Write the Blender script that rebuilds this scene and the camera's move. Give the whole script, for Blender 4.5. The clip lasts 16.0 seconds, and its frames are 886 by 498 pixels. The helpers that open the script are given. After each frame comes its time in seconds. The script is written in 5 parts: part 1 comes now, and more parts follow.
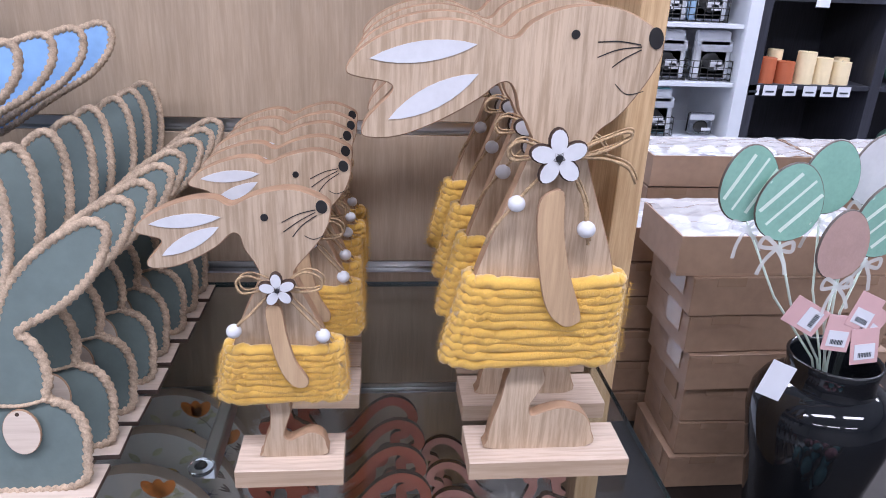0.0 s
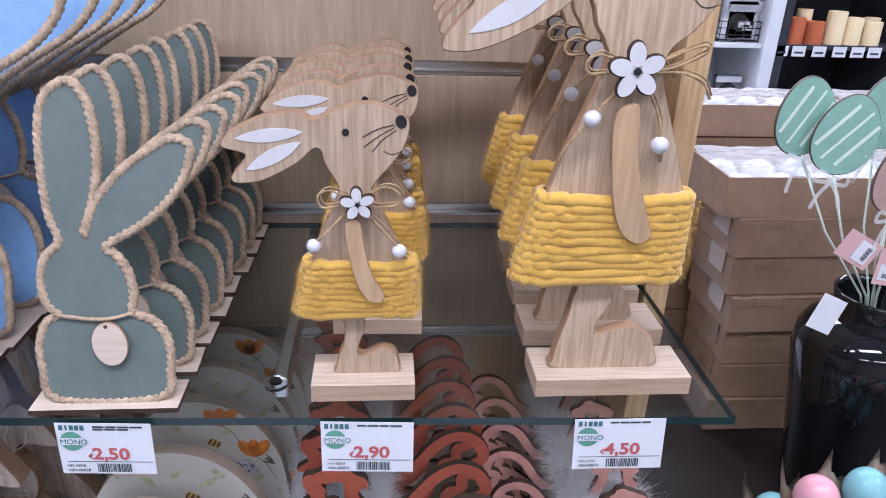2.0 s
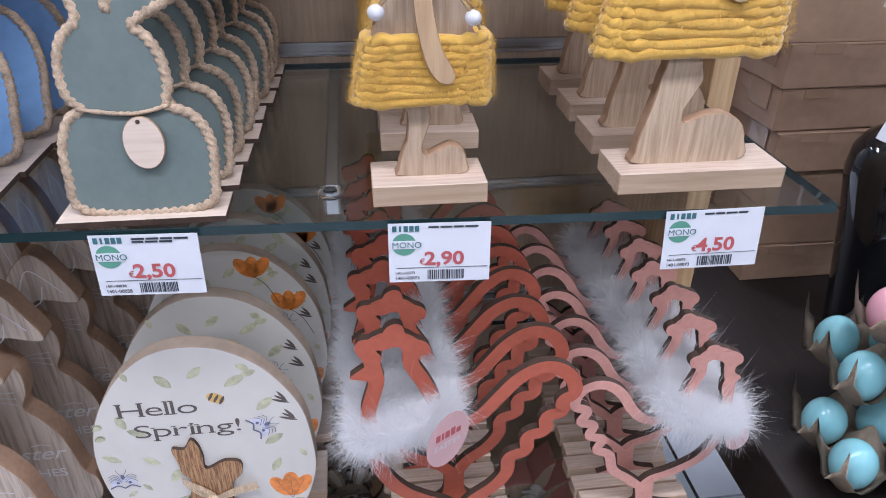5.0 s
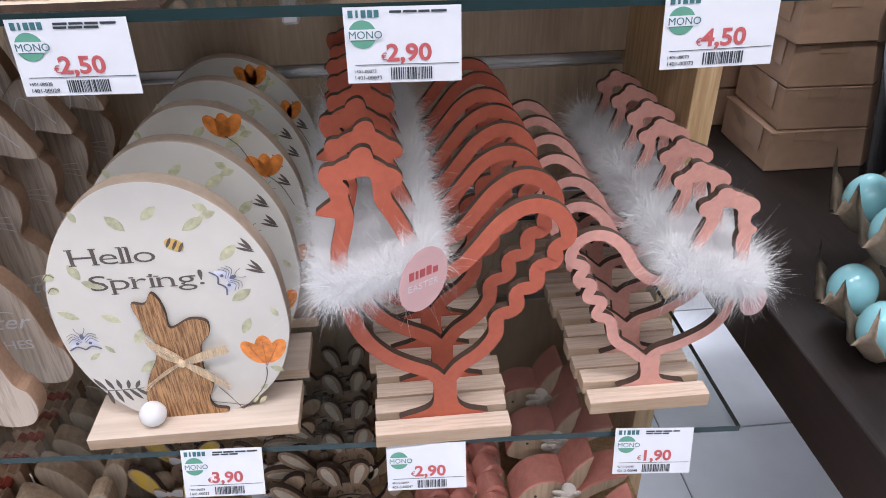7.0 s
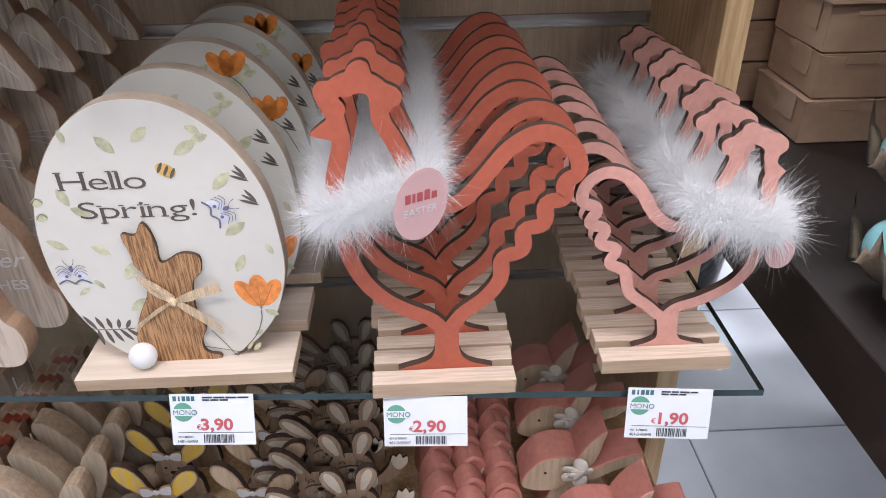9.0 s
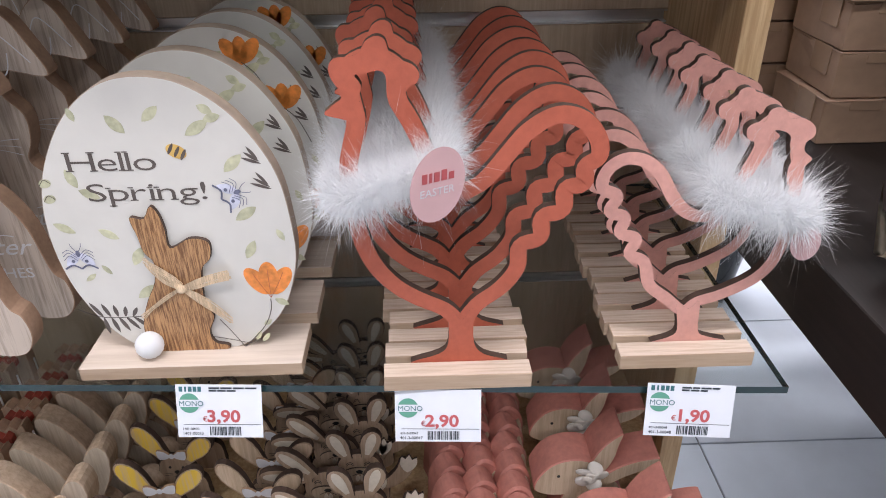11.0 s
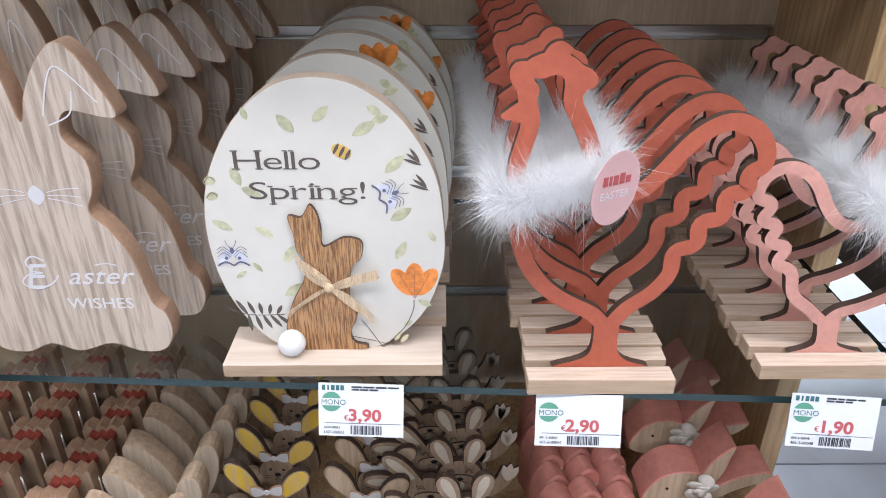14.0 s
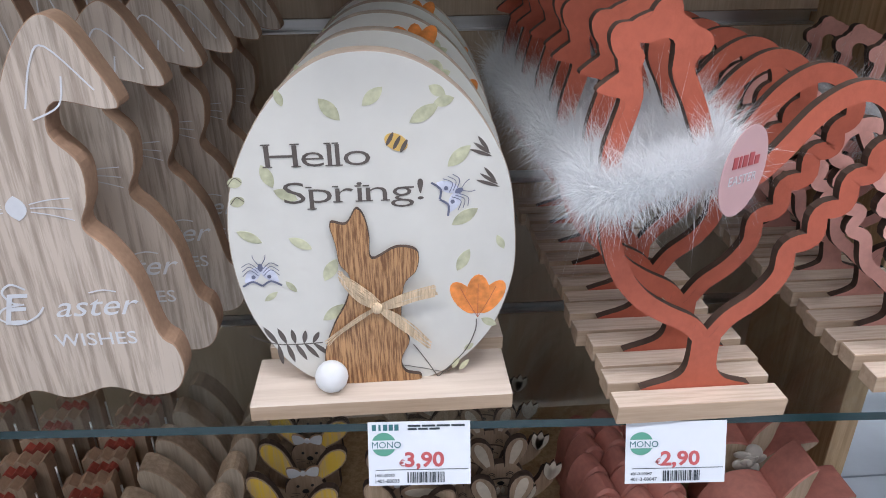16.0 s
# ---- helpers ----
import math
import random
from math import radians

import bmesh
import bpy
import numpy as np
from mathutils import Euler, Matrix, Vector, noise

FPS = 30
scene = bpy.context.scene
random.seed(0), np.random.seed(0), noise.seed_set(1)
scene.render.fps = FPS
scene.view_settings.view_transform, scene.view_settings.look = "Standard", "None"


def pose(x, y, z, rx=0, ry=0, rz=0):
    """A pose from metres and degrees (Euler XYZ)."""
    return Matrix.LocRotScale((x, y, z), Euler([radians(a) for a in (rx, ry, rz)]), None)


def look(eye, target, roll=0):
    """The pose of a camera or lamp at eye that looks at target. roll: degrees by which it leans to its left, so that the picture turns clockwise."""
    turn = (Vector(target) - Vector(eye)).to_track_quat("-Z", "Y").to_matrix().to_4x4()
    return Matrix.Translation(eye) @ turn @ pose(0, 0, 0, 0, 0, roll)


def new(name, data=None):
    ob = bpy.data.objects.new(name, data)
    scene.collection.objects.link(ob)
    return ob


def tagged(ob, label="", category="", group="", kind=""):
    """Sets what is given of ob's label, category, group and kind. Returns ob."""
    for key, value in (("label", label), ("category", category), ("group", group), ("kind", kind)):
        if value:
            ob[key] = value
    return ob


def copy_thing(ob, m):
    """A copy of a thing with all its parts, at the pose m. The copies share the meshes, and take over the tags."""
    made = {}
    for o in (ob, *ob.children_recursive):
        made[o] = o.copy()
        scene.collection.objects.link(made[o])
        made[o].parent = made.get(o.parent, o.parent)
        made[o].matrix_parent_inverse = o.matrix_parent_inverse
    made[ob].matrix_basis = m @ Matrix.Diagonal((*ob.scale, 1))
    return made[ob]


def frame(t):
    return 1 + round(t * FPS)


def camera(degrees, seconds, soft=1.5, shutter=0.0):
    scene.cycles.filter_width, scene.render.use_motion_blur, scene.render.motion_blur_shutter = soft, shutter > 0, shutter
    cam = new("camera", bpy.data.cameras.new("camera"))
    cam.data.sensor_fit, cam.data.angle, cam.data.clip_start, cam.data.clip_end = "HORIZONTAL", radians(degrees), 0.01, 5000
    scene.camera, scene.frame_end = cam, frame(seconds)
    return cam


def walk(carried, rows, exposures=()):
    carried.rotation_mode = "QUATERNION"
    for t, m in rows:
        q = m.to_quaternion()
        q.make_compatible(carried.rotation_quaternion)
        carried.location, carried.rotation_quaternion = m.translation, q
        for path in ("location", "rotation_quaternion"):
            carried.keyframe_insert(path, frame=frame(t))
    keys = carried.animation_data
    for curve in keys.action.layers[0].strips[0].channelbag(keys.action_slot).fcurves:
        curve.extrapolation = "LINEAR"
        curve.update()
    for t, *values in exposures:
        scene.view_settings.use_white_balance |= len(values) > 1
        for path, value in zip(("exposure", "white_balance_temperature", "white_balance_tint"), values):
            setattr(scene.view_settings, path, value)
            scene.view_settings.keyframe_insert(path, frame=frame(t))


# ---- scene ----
cam = camera(64.0, 16.0, soft=0.95)
PATH = [
    (0, (-0.318, -0.472, 1.588), (-0.119, 1.366, 0.825), 2.4),
    (0.5, (-0.323, -0.477, 1.579), (-0.125, 1.353, 0.795), 2.2),
    (1, (-0.332, -0.482, 1.569), (-0.14, 1.338, 0.763), 2.0),
    (1.5, (-0.352, -0.488, 1.557), (-0.171, 1.328, 0.74), 1.8),
    (2, (-0.37, -0.499, 1.548), (-0.207, 1.313, 0.716), 2.0),
    (2.5, (-0.386, -0.504, 1.539), (-0.233, 1.304, 0.697), 1.8),
    (3, (-0.398, -0.499, 1.519), (-0.276, 1.289, 0.631), 1.1),
    (3.5, (-0.414, -0.493, 1.501), (-0.285, 1.276, 0.578), 0.9),
    (4, (-0.438, -0.486, 1.48), (-0.231, 1.266, 0.537), 0.7),
    (4.2, (-0.448, -0.482, 1.465), (-0.218, 1.256, 0.503), 0.8),
    (6.3, (-0.435, -0.482, 1.322), (-0.245, 1.2, 0.256), -0.4),
    (6.5, (-0.423, -0.484, 1.302), (-0.25, 1.194, 0.227), -0.3),
    (7, (-0.403, -0.495, 1.269), (-0.262, 1.185, 0.194), -1.1),
    (7.5, (-0.391, -0.507, 1.242), (-0.258, 1.185, 0.185), -1.0),
    (8, (-0.392, -0.516, 1.226), (-0.285, 1.176, 0.165), -1.1),
    (8.5, (-0.387, -0.511, 1.203), (-0.289, 1.201, 0.173), -1.0),
    (9, (-0.38, -0.504, 1.187), (-0.32, 1.207, 0.154), -1.1),
    (9.2, (-0.382, -0.499, 1.184), (-0.312, 1.203, 0.137), -0.7),
    (11.3, (-0.391, -0.503, 1.151), (-0.363, 1.242, 0.175), -0.8),
    (11.5, (-0.399, -0.503, 1.149), (-0.382, 1.246, 0.18), -0.7),
    (12, (-0.425, -0.506, 1.153), (-0.4, 1.24, 0.177), -0.6),
    (12.5, (-0.456, -0.517, 1.16), (-0.39, 1.226, 0.182), -0.2),
    (13, (-0.484, -0.517, 1.157), (-0.416, 1.231, 0.187), 0.1),
    (13.5, (-0.499, -0.514, 1.153), (-0.476, 1.242, 0.195), -0.0),
    (14, (-0.515, -0.513, 1.148), (-0.504, 1.249, 0.201), -0.0),
    (14.5, (-0.526, -0.501, 1.153), (-0.531, 1.243, 0.174), 0.1),
    (15, (-0.553, -0.482, 1.137), (-0.52, 1.261, 0.155), 0.3),
    (15.5, (-0.587, -0.455, 1.1), (-0.495, 1.323, 0.188), -0.4),
    (16, (-0.601, -0.424, 1.089), (-0.475, 1.364, 0.201), -0.5),
]
walk(cam, [(t, look(eye, target, roll)) for t, eye, target, roll in PATH], [(0, -0.07, 6150, 20), (2, -0.12, 6150, 19), (4, -0.12, 6200, 18), (6.5, 0.06, 6550, 15), (7, 0.12, 6800, 15), (9, 0.20, 6850, 14), (11.5, 0.14, 6850, 14), (12, 0.13, 6850, 14), (12.5, 0.23, 6850, 13), (13, 0.60, 6800, 13), (13.5, 0.60, 6700, 12), (14, 0.36, 6650, 11), (14.5, 0.14, 6550, 11), (15, 0.08, 6500, 10), (16, 0.05, 6450, 10)])

# ---- light ----
world = bpy.data.worlds.new("shop_air")
scene.world = world
world.use_nodes = True
world.node_tree.nodes["Background"].inputs[0].default_value = (0.8, 0.87, 1.0, 1)
world.node_tree.nodes["Background"].inputs[1].default_value = 0.05
Z1, Z2, Z3 = 1.15, 0.71, 0.355
WALL_Y = 0.49


def panel_lamp(x, y, z, sx, sy, power, colour=(0.93, 0.98, 1.10)):
    data = bpy.data.lights.new("panel_lamp", "AREA")
    data.shape, data.size, data.size_y, data.energy, data.color = "RECTANGLE", sx, sy, power, colour
    ob = new("panel_lamp", data)
    ob.matrix_world = pose(x, y, z)
    return ob


# Unseen ceiling lamps; the rear ones are added to brighten floor and background.
LAMPS = [(-1.9, -0.75, 30), (-0.3, -0.75, 28), (1.3, -0.75, 23), (-1.9, -2.7, 15), (-0.3, -2.7, 15), (1.3, -2.7, 15), (0.5, 1.75, 20), (2.1, 1.75, 34), (3.6, 1.75, 20), (-1.0, 2.5, 45), (-1.0, 3.9, 45), (0.6, 3.9, 40)]
for lx, ly, watts in LAMPS:
    panel_lamp(lx, ly, 2.93, 1.15, 0.28, watts)



# ---- materials ----
def material(name, colour, rough=0.5, scale=40.0, vary=0.12, bump=0.0, metal=0.0, stretch=(1, 1, 1), fine=0.0, spec=0.5, sheen=0.0):
    m = bpy.data.materials.new(name)
    m.use_nodes = True
    nt = m.node_tree
    b = nt.nodes["Principled BSDF"]
    b.inputs["Roughness"].default_value, b.inputs["Metallic"].default_value = rough, metal
    b.inputs["Specular IOR Level"].default_value = spec
    b.inputs["Sheen Weight"].default_value = sheen
    tc = nt.nodes.new("ShaderNodeTexCoord")
    mp = nt.nodes.new("ShaderNodeMapping")
    mp.inputs["Scale"].default_value = stretch
    info = nt.nodes.new("ShaderNodeObjectInfo")
    off = nt.nodes.new("ShaderNodeVectorMath")
    off.operation = "ADD"
    mul = nt.nodes.new("ShaderNodeMath")
    mul.operation = "MULTIPLY"
    mul.inputs[1].default_value = 7.0
    nt.links.new(info.outputs["Random"], mul.inputs[0])
    nt.links.new(tc.outputs["Object"], mp.inputs[0])
    nt.links.new(mp.outputs[0], off.inputs[0])
    nt.links.new(mul.outputs[0], off.inputs[1])
    n = nt.nodes.new("ShaderNodeTexNoise")
    n.inputs["Scale"].default_value, n.inputs["Detail"].default_value = scale, 6
    nt.links.new(off.outputs[0], n.inputs["Vector"])
    n2 = nt.nodes.new("ShaderNodeTexNoise")
    n2.inputs["Scale"].default_value, n2.inputs["Detail"].default_value = scale * 0.17, 3
    nt.links.new(off.outputs[0], n2.inputs["Vector"])
    add = nt.nodes.new("ShaderNodeMath")
    add.operation = "ADD"
    nt.links.new(n.outputs["Fac"], add.inputs[0])
    nt.links.new(n2.outputs["Fac"], add.inputs[1])
    ramp = nt.nodes.new("ShaderNodeMapRange")
    ramp.inputs["From Min"].default_value, ramp.inputs["From Max"].default_value = 0.7, 1.3
    ramp.inputs["To Min"].default_value, ramp.inputs["To Max"].default_value = 1 - vary, 1 + vary
    nt.links.new(add.outputs[0], ramp.inputs["Value"])
    hsv = nt.nodes.new("ShaderNodeHueSaturation")
    hsv.inputs["Color"].default_value = (*colour, 1)
    nt.links.new(ramp.outputs[0], hsv.inputs["Value"])
    nt.links.new(hsv.outputs[0], b.inputs["Base Color"])
    if bump:
        bp = nt.nodes.new("ShaderNodeBump")
        bp.inputs["Strength"].default_value, bp.inputs["Distance"].default_value = bump, 0.001
        n3 = nt.nodes.new("ShaderNodeTexNoise")
        n3.inputs["Scale"].default_value, n3.inputs["Detail"].default_value = (fine or scale * 2), 4
        nt.links.new(off.outputs[0], n3.inputs["Vector"])
        nt.links.new(n3.outputs["Fac"], bp.inputs["Height"])
        nt.links.new(bp.outputs[0], b.inputs["Normal"])
    return m


def wood(name, colour, dark, scale=1.0, rough=0.55, along="z", vary=0.5, bump=0.25, lo=0.38):
    """Fine-grained wood: stretched fibres, darker pores and slow bands."""
    m = material(name, colour, rough, 60, 0.1, 0, 0)
    nt = m.node_tree
    b = nt.nodes["Principled BSDF"]
    mp = [n for n in nt.nodes if n.type == "MAPPING"][0]
    k = {"x": (0.06, 1, 1), "z": (1, 1, 0.06), "y": (1, 0.06, 1)}[along]
    mp.inputs["Scale"].default_value = [v * scale for v in k]
    hsv = [n for n in nt.nodes if n.type == "HUE_SAT"][0]
    off = [n for n in nt.nodes if n.type == "VECT_MATH"][0]
    fib = nt.nodes.new("ShaderNodeTexNoise")
    fib.inputs["Scale"].default_value, fib.inputs["Detail"].default_value, fib.inputs["Roughness"].default_value = 260, 5, 0.65
    nt.links.new(off.outputs[0], fib.inputs["Vector"])
    cr = nt.nodes.new("ShaderNodeValToRGB")
    cr.color_ramp.elements[0].position, cr.color_ramp.elements[0].color = lo, (*dark, 1)
    cr.color_ramp.elements[1].position, cr.color_ramp.elements[1].color = lo + 0.3 * vary, (*colour, 1)
    nt.links.new(fib.outputs["Fac"], cr.inputs[0])
    nt.links.new(cr.outputs[0], hsv.inputs["Color"])
    bp = nt.nodes.new("ShaderNodeBump")
    bp.inputs["Strength"].default_value, bp.inputs["Distance"].default_value = bump, 0.0006
    nt.links.new(fib.outputs["Fac"], bp.inputs["Height"])
    nt.links.new(bp.outputs[0], b.inputs["Normal"])
    return m


def glass(name, colour, rough=0.0):
    m = bpy.data.materials.new(name)
    m.use_nodes = True
    b = m.node_tree.nodes["Principled BSDF"]
    b.inputs["Base Color"].default_value = (*colour, 1)
    b.inputs["Transmission Weight"].default_value, b.inputs["Roughness"].default_value, b.inputs["IOR"].default_value = 1, rough, 1.45
    return m


def sheet_glass(name, tint, least=0.04, rough=0.02):
    """Thin clear sheet: tinted passage, with gloss by Fresnel."""
    m = bpy.data.materials.new(name)
    m.use_nodes = True
    nt = m.node_tree
    nt.nodes.remove(nt.nodes["Principled BSDF"])
    clear, gloss, mix, graze, steep, amount = (nt.nodes.new("ShaderNode" + k) for k in ("BsdfTransparent", "BsdfGlossy", "MixShader", "LayerWeight", "Math", "Math"))
    clear.inputs["Color"].default_value = (*tint, 1)
    gloss.inputs["Roughness"].default_value = rough
    graze.inputs["Blend"].default_value = 0.5
    steep.operation, amount.operation = "POWER", "MULTIPLY_ADD"
    steep.inputs[1].default_value = 5.0
    amount.inputs[1].default_value, amount.inputs[2].default_value = 1 - least, least
    nt.links.new(graze.outputs["Facing"], steep.inputs[0])
    nt.links.new(steep.outputs[0], amount.inputs[0])
    nt.links.new(amount.outputs[0], mix.inputs["Fac"])
    nt.links.new(clear.outputs[0], mix.inputs[1])
    nt.links.new(gloss.outputs[0], mix.inputs[2])
    nt.links.new(mix.outputs[0], nt.nodes["Material Output"].inputs["Surface"])
    return m


M_WALL = wood("oak_slatwall", (0.455, 0.350, 0.255), (0.375, 0.282, 0.198), 1.0, 0.45, "z", 1.0, 0.1)
M_GABLE = wood("oak_laminate", (0.60, 0.42, 0.24), (0.44, 0.28, 0.14), 0.6, 0.5, "z", 0.8, 0.15)
M_RABBIT = wood("paulownia_face", (0.51, 0.385, 0.275), (0.37, 0.265, 0.175), 1.1, 0.6, "z", 0.7)
M_EDGE = material("sawn_edge", (0.33, 0.20, 0.12), 0.7, 90, 0.2, 0.3)
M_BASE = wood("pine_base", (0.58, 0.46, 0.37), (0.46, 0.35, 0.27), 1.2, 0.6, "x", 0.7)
# Sides of the base blocks, a darker brown than their tops.
M_BASEEDGE = wood("pine_side", (0.47, 0.34, 0.24), (0.40, 0.28, 0.19), 0.8, 0.7, "x", 0.7)
M_ARM = wood("arm_veneer", (0.50, 0.34, 0.20), (0.40, 0.26, 0.15), 0.8, 0.6, "z", 0.8)
M_WHITE = material("white_paint", (0.60, 0.60, 0.625), 0.5, 200, 0.04, 0.1)
M_BLACK = material("black_paint", (0.012, 0.011, 0.012), 0.5, 60, 0.1)
M_YARN = material("mustard_wool", (0.66, 0.395, 0.080), 0.95, 500, 0.09, 0.5, 0, (1, 1, 1), 900, 0.2, 0.5)
M_TWINE = material("jute_twine", (0.42, 0.29, 0.17), 0.9, 500, 0.35, 0.9, 0, (1, 1, 1), 1500, 0.2)
M_ROPE = material("jute_rope", (0.47, 0.355, 0.255), 0.9, 600, 0.35, 0.8, 0, (1, 1, 1), 1600, 0.2)
M_GREY = material("sage_paint", (0.122, 0.160, 0.152), 0.75, 90, 0.1, 0.25)
M_BLUE = material("sky_paint", (0.20, 0.37, 0.63), 0.7, 90, 0.1, 0.25)
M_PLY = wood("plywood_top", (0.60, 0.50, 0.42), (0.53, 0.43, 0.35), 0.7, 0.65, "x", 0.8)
M_BURNT = material("laser_burnt_edge", (0.055, 0.03, 0.02), 0.7, 120, 0.3)
M_TERRA = material("terracotta_paint", (0.43, 0.100, 0.056), 0.65, 160, 0.1, 0.2)
M_PINK = material("rose_paint", (0.62, 0.31, 0.26), 0.65, 160, 0.1, 0.2)
M_ROSE = material("dusty_rose_paint", (0.50, 0.19, 0.15), 0.65, 120, 0.15, 0.2)
M_FEATHER = material("white_feather", (0.82, 0.825, 0.835), 0.8, 100, 0.05, 0, 0, (1, 1, 1), 0, 0.2, 0.3)
nt = M_FEATHER.node_tree
through_light, blend = nt.nodes.new("ShaderNodeBsdfTranslucent"), nt.nodes.new("ShaderNodeMixShader")
through_light.inputs["Color"].default_value = (0.93, 0.935, 0.94, 1)
blend.inputs["Fac"].default_value = 0.3
nt.links.new(nt.nodes["Principled BSDF"].outputs[0], blend.inputs[1])
nt.links.new(through_light.outputs[0], blend.inputs[2])
nt.links.new(blend.outputs[0], nt.nodes["Material Output"].inputs["Surface"])
M_EGGFACE = material("printed_cream_paper", (0.62, 0.595, 0.55), 0.28, 50, 0.03, 0.05)
M_EGGEDGE = material("egg_board_edge", (0.40, 0.31, 0.24), 0.7, 100, 0.12, 0.2)
M_INK = material("grey_brown_ink", (0.10, 0.08, 0.07), 0.5, 100, 0.1)
M_LEAF = material("pale_green_print", (0.50, 0.49, 0.33), 0.4, 150, 0.3)
M_ORANGE = material("orange_print", (0.74, 0.24, 0.05), 0.4, 150, 0.35)
M_LILAC = material("lilac_print", (0.54, 0.55, 0.64), 0.4, 120, 0.3)
M_NAVY = material("navy_print", (0.13, 0.135, 0.20), 0.4, 120, 0.2)
M_GOLD = material("honey_print", (0.66, 0.42, 0.12), 0.4, 120, 0.2)
M_ZEBRANO = wood("zebrano_veneer", (0.47, 0.255, 0.115), (0.17, 0.075, 0.030), 2.4, 0.45, "z", 0.5, 0.5, 0.42)
M_RIBBON = material("burlap_ribbon", (0.64, 0.48, 0.32), 0.9, 900, 0.35, 0.8, 0, (1, 1, 0.1))
M_ASH = wood("limed_wood", (0.52, 0.43, 0.36), (0.32, 0.25, 0.20), 0.7, 0.65, "z", 0.6, 0.35)
M_MDF = material("brown_mdf_edge", (0.33, 0.20, 0.13), 0.8, 200, 0.15, 0.2)
M_CARD = material("brown_cardboard", (0.305, 0.198, 0.134), 0.5, 60, 0.12, 0.15)
M_TAPE = material("clear_tape_gloss", (0.30, 0.20, 0.135), 0.12, 30, 0.1, 0.6, 0, (1, 1, 1), 50)
M_TABLE = wood("wenge_table", (0.014, 0.009, 0.008), (0.007, 0.0045, 0.004), 0.6, 0.5, "y", 0.8, 0.15)
M_STEEL = material("brushed_aluminium", (0.62, 0.62, 0.62), 0.3, 200, 0.08, 0.1, 1.0, (0.05, 1, 1))
M_VASE = material("black_glaze", (0.006, 0.007, 0.009), 0.05, 20, 0.3, 0.02)
M_TAG = material("tag_card", (0.66, 0.68, 0.73), 0.35, 60, 0.02)
M_TAGGREEN = material("tag_green", (0.10, 0.30, 0.22), 0.4, 60, 0.05)
M_TAGRED = material("tag_red", (0.46, 0.095, 0.10), 0.4, 60, 0.05)
M_TAGDARK = material("tag_dark", (0.03, 0.04, 0.05), 0.4, 60, 0.05)
M_TEAL = material("tag_teal", (0.04, 0.14, 0.16), 0.4, 60, 0.05)
M_PULP = material("egg_carton_pulp", (0.38, 0.31, 0.24), 0.95, 150, 0.15, 0.8, 0, (1, 1, 1), 400)
M_EGGBLUE = material("glazed_blue_egg", (0.22, 0.50, 0.55), 0.18, 60, 0.08)
M_EGGPINK = material("glazed_pink_egg", (0.72, 0.36, 0.42), 0.2, 60, 0.08)
M_TILE = material("pale_grey_tile", (0.62, 0.67, 0.74), 0.2, 6, 0.12, 0.03)
M_GROUT = material("dark_grout", (0.12, 0.12, 0.13), 0.8, 60, 0.1)
M_CEILING = material("white_ceiling_paint", (0.78, 0.80, 0.82), 0.9, 20, 0.04)
M_PLASTER = material("grey_plaster", (0.42, 0.42, 0.42), 0.8, 20, 0.05)
M_MINT = material("mint_felt", (0.22, 0.42, 0.34), 0.8, 200, 0.08, 0.2)
M_MINTLIGHT = material("pale_stripe", (0.62, 0.74, 0.66), 0.7, 200, 0.05)
M_BLUSH = material("blush_felt", (0.42, 0.28, 0.25), 0.8, 200, 0.06, 0.2)
M_PINKTAG = material("pink_card", (0.60, 0.38, 0.38), 0.45, 60, 0.04)
M_CREAMWAX = material("cream_wax", (0.80, 0.66, 0.42), 0.5, 30, 0.05)
M_RUSTWAX = material("rust_wax", (0.46, 0.12, 0.05), 0.5, 30, 0.05)
M_YELLOW = wood("yellow_ear_paint", (0.75, 0.50, 0.06), (0.62, 0.44, 0.22), 0.9, 0.6, "z", 0.6)
M_TAN = wood("tan_ply", (0.41, 0.295, 0.21), (0.31, 0.215, 0.145), 0.8, 0.65, "z", 0.7)
M_PALE = wood("pale_ply", (0.58, 0.44, 0.32), (0.46, 0.34, 0.23), 0.8, 0.65, "z", 0.7)
M_PETAL = material("cream_fabric", (0.66, 0.60, 0.55), 0.85, 120, 0.08, 0.2, 0, (1, 1, 1), 500, 0.2)
M_CREAM = material("cream_paint", (0.62, 0.55, 0.46), 0.6, 160, 0.1, 0.15)
M_PALETAN = wood("pale_tan_ply", (0.49, 0.37, 0.27), (0.39, 0.285, 0.20), 0.8, 0.65, "z", 0.7)
M_LIMED = wood("pale_grey_ply", (0.47, 0.385, 0.30), (0.37, 0.30, 0.23), 0.8, 0.65, "z", 0.7)
M_REDCOMB = material("dull_red_paint", (0.32, 0.055, 0.035), 0.7, 120, 0.15, 0.2)
M_SHELFWHITE = material("white_shelf_board", (0.62, 0.65, 0.70), 0.4, 20, 0.03)
M_SKYBAG = material("pale_blue_bag", (0.30, 0.45, 0.62), 0.3, 30, 0.2, 0.4)
M_NIGHT = wood("black_brown_board", (0.040, 0.042, 0.055), (0.026, 0.027, 0.036), 0.5, 0.35, "z", 0.8, 0.1)
M_GLASS = sheet_glass("clear_glass", (0.89, 0.915, 0.915))
M_GLASSEDGE = material("green_glass_edge", (0.010, 0.030, 0.033), 0.15, 30, 0.15)
M_SHEER = material("sheer_ribbon", (0.80, 0.84, 0.84), 0.5, 100, 0.05)
M_SHEER.node_tree.nodes["Principled BSDF"].inputs["Alpha"].default_value = 0.5
M_FILM = glass("clear_plastic", (0.97, 0.98, 1.0), 0.06)
